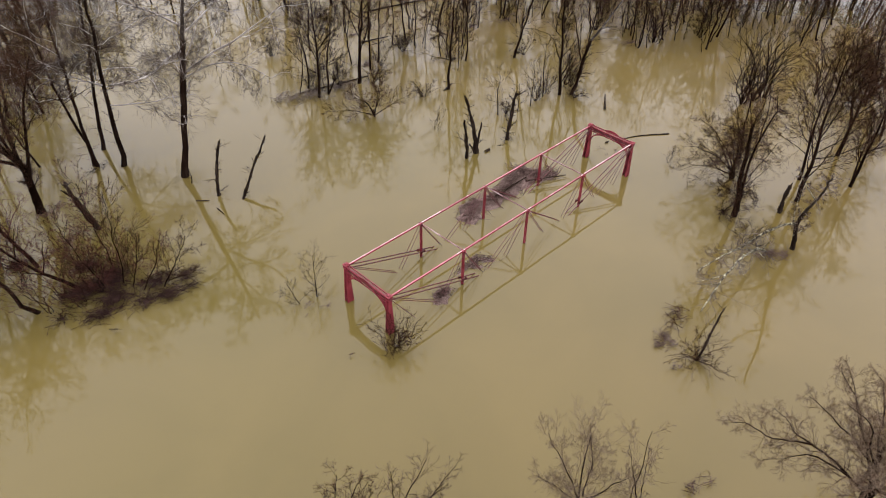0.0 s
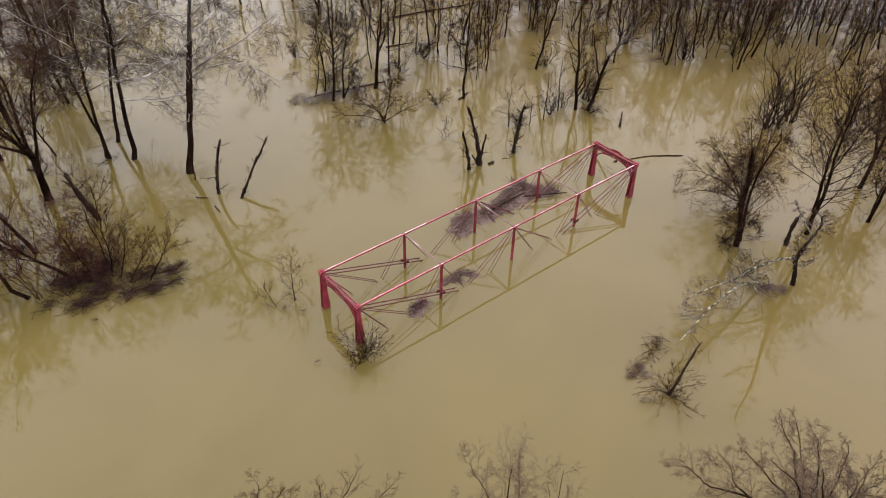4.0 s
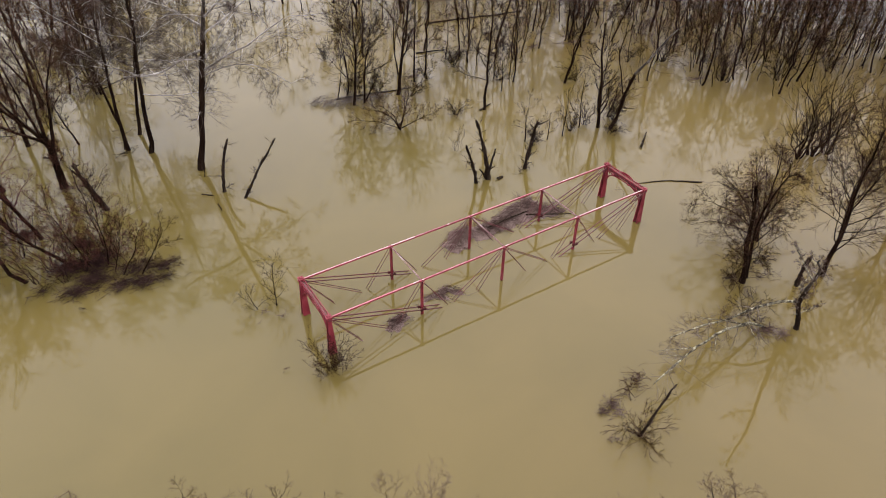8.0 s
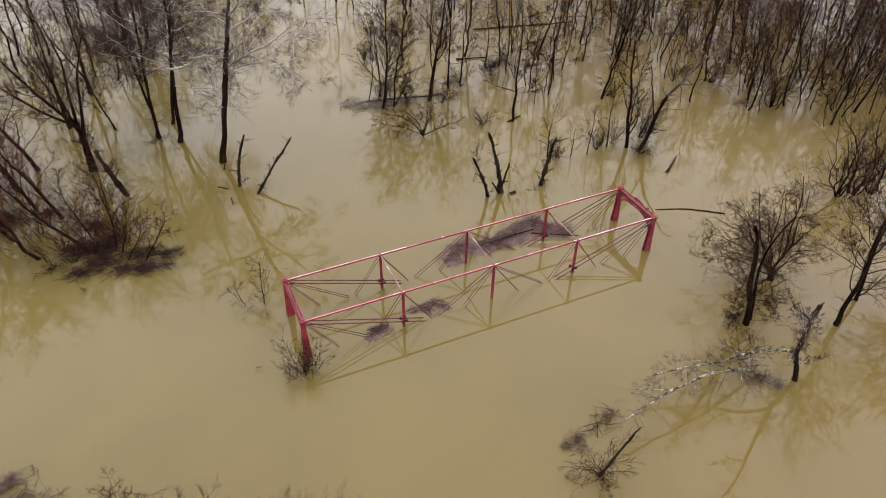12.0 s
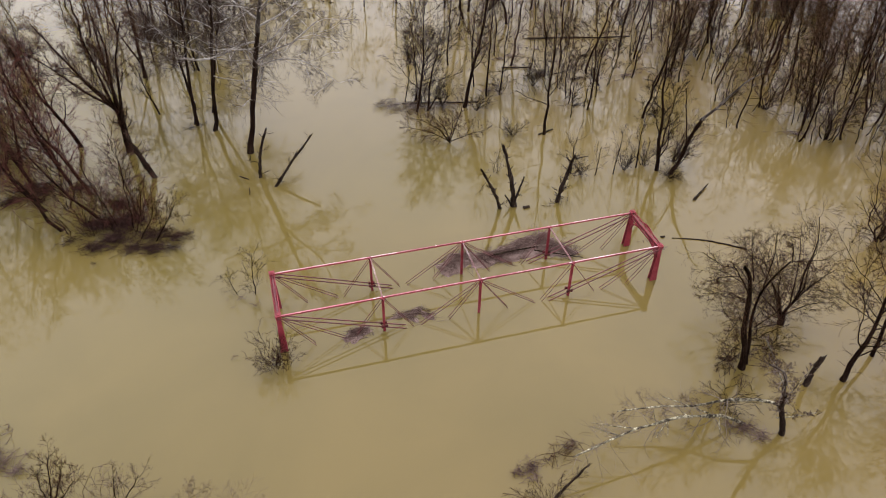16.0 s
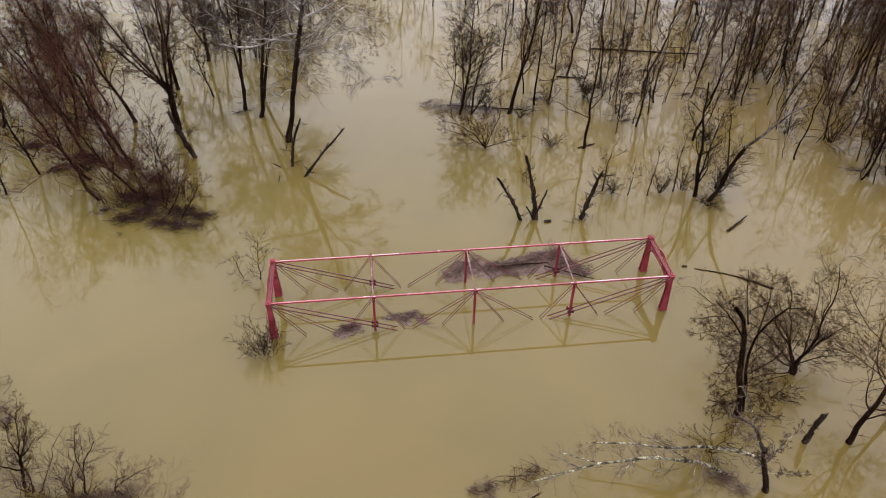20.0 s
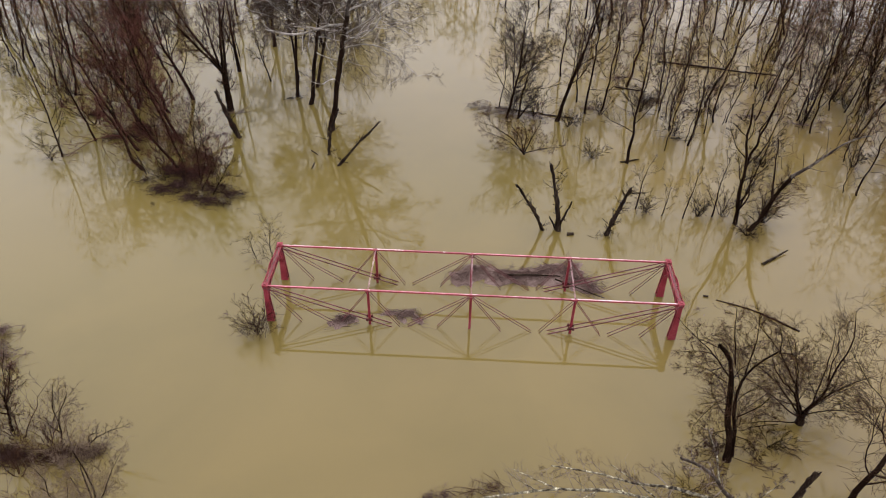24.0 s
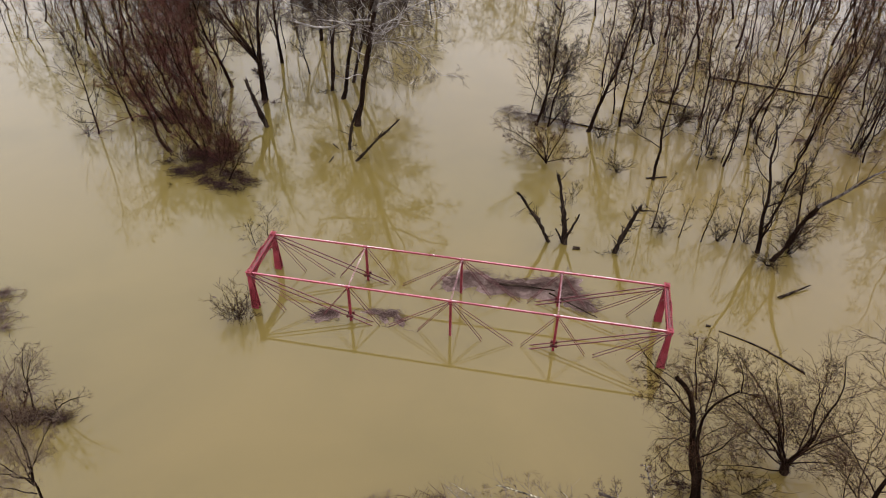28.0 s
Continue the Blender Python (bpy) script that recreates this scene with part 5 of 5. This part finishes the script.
raft(313, (28.2, -15.0), [(0, 0, 1.1, 0.6, 20), (0.7, -0.8, 0.7, 0.5, 0), (-0.9, 0.5, 0.5, 0.3, 30)], 85, "mauve-brown drift caught behind the fallen tree", mats=(BRUSH, DRIFT), long=1.3, height=0.18, name="brush_pile", silt=False, spin=1.3)
raft(314, (30.3, -9.6), [(0, 0, 1.0, 0.6, 40)], 45, "dark drift round the foot of a thick trunk", mats=(BRUSH, BRUSH), long=2.0, height=0.3, name="brush_pile", silt=False, spin=1.3)
raft(329, (32.2, -10.2), [(0.6, 0.6, 1.3, 0.5, 10), (0.7, -0.6, 1.2, 0.5, -15), (3.2, 0.7, 1.3, 0.4, 10), (-1.9, -1.4, 1.0, 0.5, 30)], 28, "dark sunken brush round the tree feet", mats=(BRUSH, BRUSH), silt=False, long=1.6, height=0.2, name="brush_pile")
raft(315, (16.5, -13.2), [(0, 0, 0.7, 0.3, 10), (-1.4, -0.6, 0.4, 0.2, 0)], 50, "floating twigs by the tips of the fallen tree", silt=False, long=1.0, name="drift_twigs")
for k, (x, y, dx) in enumerate([(52.8, -1.1, 0.0), (54.4, -1.6, 0.5), (51.4, -0.6, -0.4)]):
    shrub(320 + k, (x, y), 8, 8.5, 2.8, "tall bushy tree of many upright stems", "many-stemmed trees", radius=0.10, branches=(9, 0.42), twigs=(5, 0.45), name="bushy_tree")

for k, (x, y, h) in enumerate([(59.5, -5.5, 8), (62.5, -10.0, 8), (67.0, -6.0, 9)]):
    shrub(345 + k, (x, y), 6, h, 2.6, "tall bushy tree of many upright stems", "many-stemmed trees", radius=0.09, branches=(8, 0.45), twigs=(5, 0.5), name="bushy_tree", mats=(BARK, BROWNTWIG))

# ---------------------------------------------------------------- near bank, under the camera
limbed(401, [([(-3.88, -19.17, 0.0), (-3.75, -19.00, 3.6), (-3.62, -18.75, 6.7), (-3.50, -18.49, 9.4)], 0.10, 0.018),
    ([(-3.71, -18.91, 4.5), (-4.2, -17.9, 6.8), (-4.65, -16.9, 9.2)], 0.055, 0.010),
    ([(-3.71, -18.91, 5.0), (-2.77, -18.49, 6.7), (-2.1, -17.6, 8.2)], 0.048, 0.010),
    ([(-3.75, -18.91, 4.0), (-4.64, -19.25, 6.1), (-5.49, -19.34, 7.9)], 0.048, 0.010),
    ([(-3.71, -18.91, 4.7), (-3.28, -20.02, 6.8), (-2.94, -20.87, 8.5)], 0.048, 0.010),
    ([(-3.75, -18.91, 4.3), (-4.73, -18.15, 5.9), (-5.66, -17.30, 7.2)], 0.042, 0.010),
    ([(-3.79, -19.00, 3.4), (-4.81, -20.02, 5.6), (-5.66, -20.70, 6.8)], 0.042, 0.010)],
    "fine-twigged tree with a rounded open crown", wob=0.03, boughmat=CROWNTWIG, mats=(BARK, BARK, HAZETWIG), boughs=(14, 0.2, 0.34, 46, 0.04), branches=(9, 0.5), twigs=(8, 0.5), slim=0.48, bare=1)
limbed(402, [([(5.4, -29.4, 0), (5.2, -29.2, 4), (4.8, -28.9, 7.5)], 0.36, 0.28),
    ([(4.80, -28.90, 7.33), (4.37, -28.47, 9.39), (4.15, -28.13, 11.54), (3.85, -27.70, 13.35)], 0.104, 0.014),
    ([(4.63, -28.73, 8.10), (3.77, -27.95, 10.51), (3.17, -27.35, 12.57), (2.74, -26.41, 13.43)], 0.088, 0.014),
    ([(5.0, -29.0, 6.6), (4.75, -27.2, 7.9), (4.6, -25.7, 8.3), (5.4, -24.5, 7.9), (6.4, -23.4, 7.2)], 0.083, 0.014),
    ([(4.62, -25.9, 8.2), (4.1, -23.8, 7.4), (4.8, -22.9, 6.8), (4.2, -22.0, 6.4)], 0.058, 0.014),
    ([(4.9, -28.8, 7.2), (4.2, -26.7, 8.2), (4.7, -25.6, 7.0), (3.4, -24.4, 6.6)], 0.072, 0.014),
    ([(4.80, -28.81, 7.41), (6.18, -28.30, 9.65), (7.55, -27.61, 11.54)], 0.088, 0.014),
    ([(4.28, -28.30, 9.99), (4.89, -27.44, 12.23), (5.14, -26.66, 13.35)], 0.073, 0.014),
    ([(4.89, -28.81, 7.76), (6.52, -27.09, 9.48), (7.72, -25.55, 10.68)], 0.073, 0.014),
    ([(4.89, -28.99, 7.41), (6.18, -30.36, 9.65), (7.04, -31.22, 11.71)], 0.078, 0.014),
    ([(4.71, -28.99, 7.59), (3.42, -30.36, 9.99), (2.39, -31.22, 11.54)], 0.078, 0.014),
    ([(4.54, -28.64, 8.45), (2.74, -28.64, 10.34), (1.19, -28.30, 11.71)], 0.073, 0.014),
    ([(4.46, -28.38, 9.13), (3.77, -26.58, 10.85), (3.42, -25.03, 11.89)], 0.068, 0.014),
    ([(4.54, -28.47, 8.79), (5.49, -26.58, 11.20), (6.00, -25.20, 12.14)], 0.068, 0.014),
    ([(4.97, -28.99, 7.07), (7.04, -29.16, 8.62), (8.58, -28.81, 9.48)], 0.068, 0.014)],
    "large round-crowned tree with fine grey-brown twigs", wob=0.045, boughmat=BROWNTWIG, mats=(BARK, BARK, HAZETWIG), boughs=(20, 0.12, 0.29, 52, 0.02), branches=(9, 0.52), twigs=(7, 0.55), slim=0.5, crook=0.24)
limbed(403, [([(-2.9, -22.0, 0), (-3.2, -21.6, 4), (-3.4, -21.3, 8), (-3.5, -21.1, 12.0)], 0.07, 0.010),
    ([(-3.3, -21.5, 6.0), (-2.6, -21.2, 8.0), (-2.3, -20.9, 9.6)], 0.035, 0.008),
    ([(-3.3, -21.4, 7.0), (-3.9, -21.2, 8.8), (-4.1, -21.0, 10.2)], 0.035, 0.008),
    ([(-3.35, -21.4, 6.6), (-3.2, -20.7, 8.4), (-3.0, -20.1, 9.8)], 0.032, 0.008)],
    "thin forked sapling beside the round-crowned tree", wob=0.03, boughmat=CROWNTWIG, mats=(BARK, BARK, HAZETWIG), boughs=(9, 0.2, 0.22, 44, 0.05), branches=(7, 0.5), twigs=(6, 0.5), slim=0.48)
tree(404, (11.5, -28.5), (0.0, 0.0), 6.0, 0.14, "round-crowned dark tree on the near bank", limbs=(22, 0.4, 0.45, 55, 0.05), branches=(9, 0.45), twigs=(9, 0.45), mats=(BARK, BARK, CROWNTWIG), slim=0.75)
raft(407, (4.2, -21.7), [(0, 0, 1.1, 0.4, 5), (-1.2, -0.5, 0.7, 0.3, 0), (1.0, -0.5, 0.6, 0.3, -20)], 60, "mauve-brown drift twigs off the near bank", mats=(BRUSH, DRIFT), silt=False, long=1.0, height=0.2, name="drift_twigs", spin=1.2)
for k, (x, y, h, sp, n) in enumerate([(-9.8, -13.1, 4.2, 2.0, 9), (-13.4, -11.4, 4.6, 2.0, 10), (-11.2, -11.6, 4.4, 1.8, 9), (-12.0, -14.0, 5.0, 2.2, 9), (-15.5, -12.0, 5.0, 2.2, 10), (-9.6, -16.4, 5.5, 1.8, 6)]):
    shrub(410 + k, (x, y), n - 3, h * 0.70, sp * 1.15, "brown many-stemmed shrub on the near bank", "shrubs of the near bank", radius=0.035, mats=(BROWNTWIG, CROWNTWIG if k % 3 else BROWNTWIG), branches=(7, 0.5), twigs=(6, 0.5), skew=(0.1, 0.1))
limbed(430, [([(-14.1, -10.9, 0), (-13.7, -11.0, 1.6), (-13.2, -11.05, 3.1)], 0.10, 0.07),
    ([(-13.2, -11.05, 3.0), (-12.4, -11.1, 5.0), (-11.5, -11.3, 6.8)], 0.06, 0.012),
    ([(-13.3, -11.0, 2.8), (-13.5, -10.8, 4.2), (-13.4, -10.6, 5.6)], 0.05, 0.012),
    ([(-13.4, -11.1, 2.6), (-12.2, -11.6, 4.4), (-11.3, -11.8, 5.6)], 0.05, 0.012),
    ([(-13.3, -11.0, 2.9), (-12.8, -10.7, 5.0), (-12.3, -10.4, 6.7)], 0.05, 0.012),
    ([(-13.6, -11.0, 1.8), (-14.4, -11.8, 3.6), (-14.8, -12.4, 5.4)], 0.05, 0.012)],
    "small crooked brown tree on the near bank", "small trees of the near bank", wob=0.03, mats=(BARK, BARK, BROWNTWIG), boughs=(11, 0.15, 0.36, 44, 0.06), branches=(7, 0.5), twigs=(6, 0.5), slim=0.6)
limbed(431, [([(-10.3, -11.95, 0), (-9.8, -12.0, 1.8), (-9.1, -12.1, 3.8), (-8.2, -12.2, 5.5)], 0.07, 0.015),
    ([(-9.8, -12.0, 1.9), (-9.9, -11.6, 3.6), (-9.6, -11.2, 5.0)], 0.045, 0.012),
    ([(-9.9, -12.0, 1.6), (-9.6, -12.8, 3.2), (-9.0, -13.4, 4.4)], 0.045, 0.012)],
    "small crooked brown tree on the near bank", "small trees of the near bank", wob=0.03, mats=(BARK, BARK, CROWNTWIG), boughs=(10, 0.15, 0.34, 44, 0.06), branches=(6, 0.5), twigs=(5, 0.5), slim=0.55)
limbed(432, [([(-8.7, -11.85, 0), (-7.85, -11.95, 1.4), (-6.85, -12.05, 2.1), (-5.8, -12.2, 2.7)], 0.055, 0.012),
    ([(-8.5, -11.9, 0.4), (-8.0, -12.3, 1.8), (-7.0, -12.8, 2.8)], 0.04, 0.01)],
    "small leaning brown tree on the near bank", "small trees of the near bank", wob=0.03, mats=(BARK, BARK, CROWNTWIG), boughs=(10, 0.2, 0.3, 44, 0.04), branches=(6, 0.5), twigs=(5, 0.5), slim=0.55, bare=0)
raft(420, (-10.6, -12.9), [(0.6, 0.3, 2.4, 0.6, 8), (-2.4, 0.0, 2.2, 0.8, 0), (2.6, 0.6, 1.0, 0.3, 15)], 170, "dark brush and drift along the near bank", spin=1.2, mats=(BRUSH, BRUSH), long=1.8, name="brush_pile", height=0.25, silt=False)
raft(421, (-19.0, -4.2), [(-0.2, 1.5, 1.1, 0.5, 10), (0.6, 0.2, 0.9, 0.2, 35), (0.6, -0.9, 1.5, 0.7, 10), (-1.2, -0.2, 1.4, 0.9, 0), (2.2, -1.7, 0.8, 0.3, 0)], 130, "mauve-brown drift of brush off the near bank", mats=(BRUSH, DRIFT), silt=False, long=1.6, height=0.25, name="brush_pile", spin=1.1)
shrub(422, (-18.6, -6.6), 6, 3.0, 1.8, "thin bare shrub behind the drift of the near bank", "shrubs of the near bank", radius=0.03, mats=(BARK, BROWNTWIG), branches=(7, 0.5), twigs=(6, 0.5))
# ---------------------------------------------------------------- the flooded wood behind
SLIM = [(14, 0.115), (12, 0.10), (15, 0.14), (11, 0.09), (13, 0.12), (16, 0.16), (10, 0.08), (14, 0.13)]
MODELS = []
woods = np.random.default_rng(77)
SPOTS = [(24.9, 43.1), (26.1, 36.5), (27.0, 34.0), (31.5, 44.4), (28.6, 34.9), (32.4, 41.0), (33.4, 37.6), (35.0, 36.9), (35.3, 35.3), (35.7, 33.7), (35.2, 29.7),
         (36.7, 27.9), (38.4, 39.8), (40.8, 36.4), (40.8, 32.9), (45.3, 33.8), (48.4, 38.9), (47.9, 41.8), (49.9, 34.2), (50.5, 31.4), (53.5, 39.3), (54.5, 36.9),
         (56.0, 36.5), (55.2, 30.8), (54.0, 30.0), (50.9, 34.4), (42.0, 24.5), (50.9, 19.7), (55.4, 15.8), (56.7, 16.0), (64.6, 12.5), (64.2, 10.3), (66.0, 16.8),
         (55.9, 23.3), (52.9, 25.2), (59.3, 23.7), (50.5, 60.9), (54.1, 61.7), (64.3, 60.3), (67.9, 59.9), (-20.8, 37.7), (-10.4, 53.3), (18.5, 35.2), (61.8, 9.6), (57.2, 17.6), (61.0, 13.6), (59.6, 20.0), (67.5, 9.5), (73.0, 9.0), (64.0, 16.0), (79.0, 4.5), (58.2, 18.4), (60.2, 14.6), (66.6, 10.6), (71.6, 9.8), (78.0, 6.0), (76.0, 7.0)]


def inside(p, poly):
    hit = False
    for (x0, y0), (x1, y1) in zip(poly, poly[1:] + poly[:1]):
        if (y0 > p[1]) != (y1 > p[1]) and p[0] < (x1 - x0) * (p[1] - y0) / (y1 - y0) + x0:
            hit = not hit
    return hit


WOODS = [
    ([(18, 52), (30, 48), (45, 46), (58, 41), (60, 26), (68, 18), (85, 5), (104, -8), (112, 40), (92, 92), (45, 100), (15, 95)], 100, 2.4),
    ([(58, 24), (66, 14), (84, 6), (104, -5), (110, 36), (85, 70), (62, 58)], 38, 1.9),
    ([(0, 76), (18, 74), (18, 98), (0, 98)], 22, 2.2),
    ([(-9, 46), (-4, 43), (2, 58), (4, 84), (-55, 88), (-72, 55), (-32, 34), (-26, 28), (-20, 30), (-14, 36)], 58, 2.8),
    ([(-52, 38), (-27, 34), (-21, 44), (-28, 62), (-56, 60)], 24, 2.2),
    ([(64, 15), (84, 5), (100, -5), (112, 20), (95, 42), (74, 36)], 34, 1.8),
    ([(57, 27), (66, 22), (90, 40), (86, 66), (66, 60)], 18, 1.9),
    ([(-14, 46), (-5, 47), (2, 60), (3, 78), (-20, 80)], 16, 2.6),
    ([(50, 46), (60, 29), (84, 44), (82, 76), (54, 78)], 32, 1.9),
    ([(30, 52), (60, 56), (66, 82), (34, 78)], 30, 1.9),
    ([(72, 11), (97, 0), (108, 22), (88, 36)], 26, 1.6),
    ([(75, 14), (97, 27), (87, 41), (71, 25)], 22, 1.3),
    ([(-12, 56), (-1, 55), (3, 62), (3, 80), (-12, 80)], 14, 2.2),
    ([(70, 2), (84, -4), (100, -14), (112, -5), (104, 10), (84, 4)], 26, 2.0),
    ([(56, -8), (62, -4), (84, -7), (88, -28), (66, -34), (54, -24)], 24, 3.0),
]
for poly, want, gap in WOODS:
    xs, ys = [p[0] for p in poly], [p[1] for p in poly]
    tries = 0
    while want and tries < 6000:
        tries += 1
        p = (woods.uniform(min(xs), max(xs)), woods.uniform(min(ys), max(ys)))
        if inside(p, poly) and all((p[0] - q[0]) ** 2 + (p[1] - q[1]) ** 2 > gap ** 2 for q in SPOTS):
            SPOTS.append(p)
            want -= 1
FIXED = 57
SPOTS[FIXED:] = sorted(SPOTS[FIXED:], key=lambda p: math.hypot(p[0] - 14, p[1] + 30))  # nearest to the walk first
far_verts, far_faces, far_mats, far_count = [], [], [], 0
for k, (x, y) in enumerate(SPOTS):
    if k < len(SLIM):
        h, r = SLIM[k]
        MODELS.append(tree(500 + k, (x, y), (woods.normal(0.03, 0.05), woods.normal(0, 0.05)), h, r, "slim dark bare tree of the flooded wood", "flooded wood", name="bare_tree", limbs=(16, 0.2, 0.34, 50, 0.05), branches=(7, 0.55), twigs=(5, 0.8), crook=0.24, mats=(BARK, BARK, WOODTWIG if k % 4 else BROWNTWIG), trunk_sides=6, thick=0.36, wob=0.030, fine=False, fork=[(0.35, woods.normal(0, 1.2), woods.normal(0, 1.2), h * 0.5, 0.7)] if k % 2 else ()))
        continue
    s = woods.uniform(0.65, 1.2)
    at = pose(x, y, 0, woods.normal(0, 4.5), woods.normal(0, 4.5), woods.uniform(0, 360))
    size = (s * woods.uniform(0.9, 1.15), s * woods.uniform(0.9, 1.15), s)
    model = MODELS[(k * 5 + k // 8) % len(MODELS)]
    if k < 290:
        copy_thing(model, at).scale = size
        continue
    turn = np.array(at.to_3x3()) * np.array(size)
    for child in model.children:  # past the countable ones, the far trees are one mesh
        me = child.data
        co = np.empty(len(me.vertices) * 3)
        me.vertices.foreach_get("co", co)
        corner = np.empty(len(me.polygons) * 4, np.int64)
        me.loops.foreach_get("vertex_index", corner)
        co, corner = co.reshape(-1, 3), corner.reshape(-1, 4)
        if child.name.startswith("twig_crown"):  # every fourth twig, a little stouter
            rings = co.reshape(-1, 2, 3, 3)[::4]
            mid = rings.mean(2, keepdims=True)
            co = (mid + (rings - mid) * 1.95).reshape(-1, 3)
            corner = corner[:len(co) // 2]
        far_verts.append(co @ turn.T + np.array(at.translation))
        far_faces.append(corner + far_count)
        far_mats.append(np.full(len(corner), int(me.materials[0] is not BARK), np.int32))
        far_count += len(co)
far = sheet_mesh("far_wood", np.concatenate(far_verts), np.concatenate(far_faces), BARK)
far.materials.append(WOODTWIG)
far.polygons.foreach_set("material_index", np.concatenate(far_mats))
tagged(new("far_wood", far), "dark bare trees far back in the flooded wood", "trees", kind="stuff")

# thin saplings between the trunks
SAPLINGS = [tree(700 + k, (34 + 2.5 * k, 26.5 + 2 * k), (0.03, 0.02), h, r, "thin bare sapling of the flooded wood", "saplings of the wood", name="sapling", limbs=(9, 0.3, 0.32, 34, 0.09), branches=(4, 0.5), twigs=(4, 0.7), trunk_sides=5, fine=False, thick=0.5, wob=0.05) for k, (h, r) in enumerate([(8, 0.06), (7, 0.05), (9, 0.07), (6, 0.045)])]
for k in range(150):
    x, y = SPOTS[8 + k % 150]
    a = woods.uniform(0, 6.283)
    x, y = x + 1.2 * math.cos(a), y + 1.2 * math.sin(a)
    copy_thing(SAPLINGS[k % 4], pose(x, y, 0, woods.normal(0, 5), woods.normal(0, 5), woods.uniform(0, 360)))

# low brush between the trunks of the wood
thick = shrub(901, (80.0, 50.5), 12, 5.0, 3.0, "dense brown brush at the back of the flooded wood", "brown brush of the wood", radius=0.05, mats=(BARK, WOODTWIG), branches=(9, 0.5), twigs=(7, 0.5))
for x, y in [(76.5, 54.0), (84.0, 53.5), (80.5, 56.5), (87.0, 58.0), (77.0, 47.5), (83.0, 47.0), (78.5, 41.5), (74.0, 36.5), (86.5, 50.5), (72.0, 30.5), (80.0, 34.0), (-30.5, 52.0), (-26.0, 55.0), (-33.0, 57.0), (-29.0, 47.0), (-36.0, 50.0)]:
    copy_thing(thick, pose(x, y, 0, woods.normal(0, 5), woods.normal(0, 5), woods.uniform(0, 360)))
brush = shrub(900, (33.0, 35.0), 9, 2.6, 2.0, "low bare brush between trunks of the flooded wood", "brush of the flooded wood", radius=0.03, branches=(6, 0.5), twigs=(6, 0.55))
for k in range(46):
    x, y = SPOTS[2 + k * 4]
    copy_thing(brush, pose(x + woods.normal(0, 0.8), y + woods.normal(0, 0.8), 0, 0, 0, woods.uniform(0, 360)))
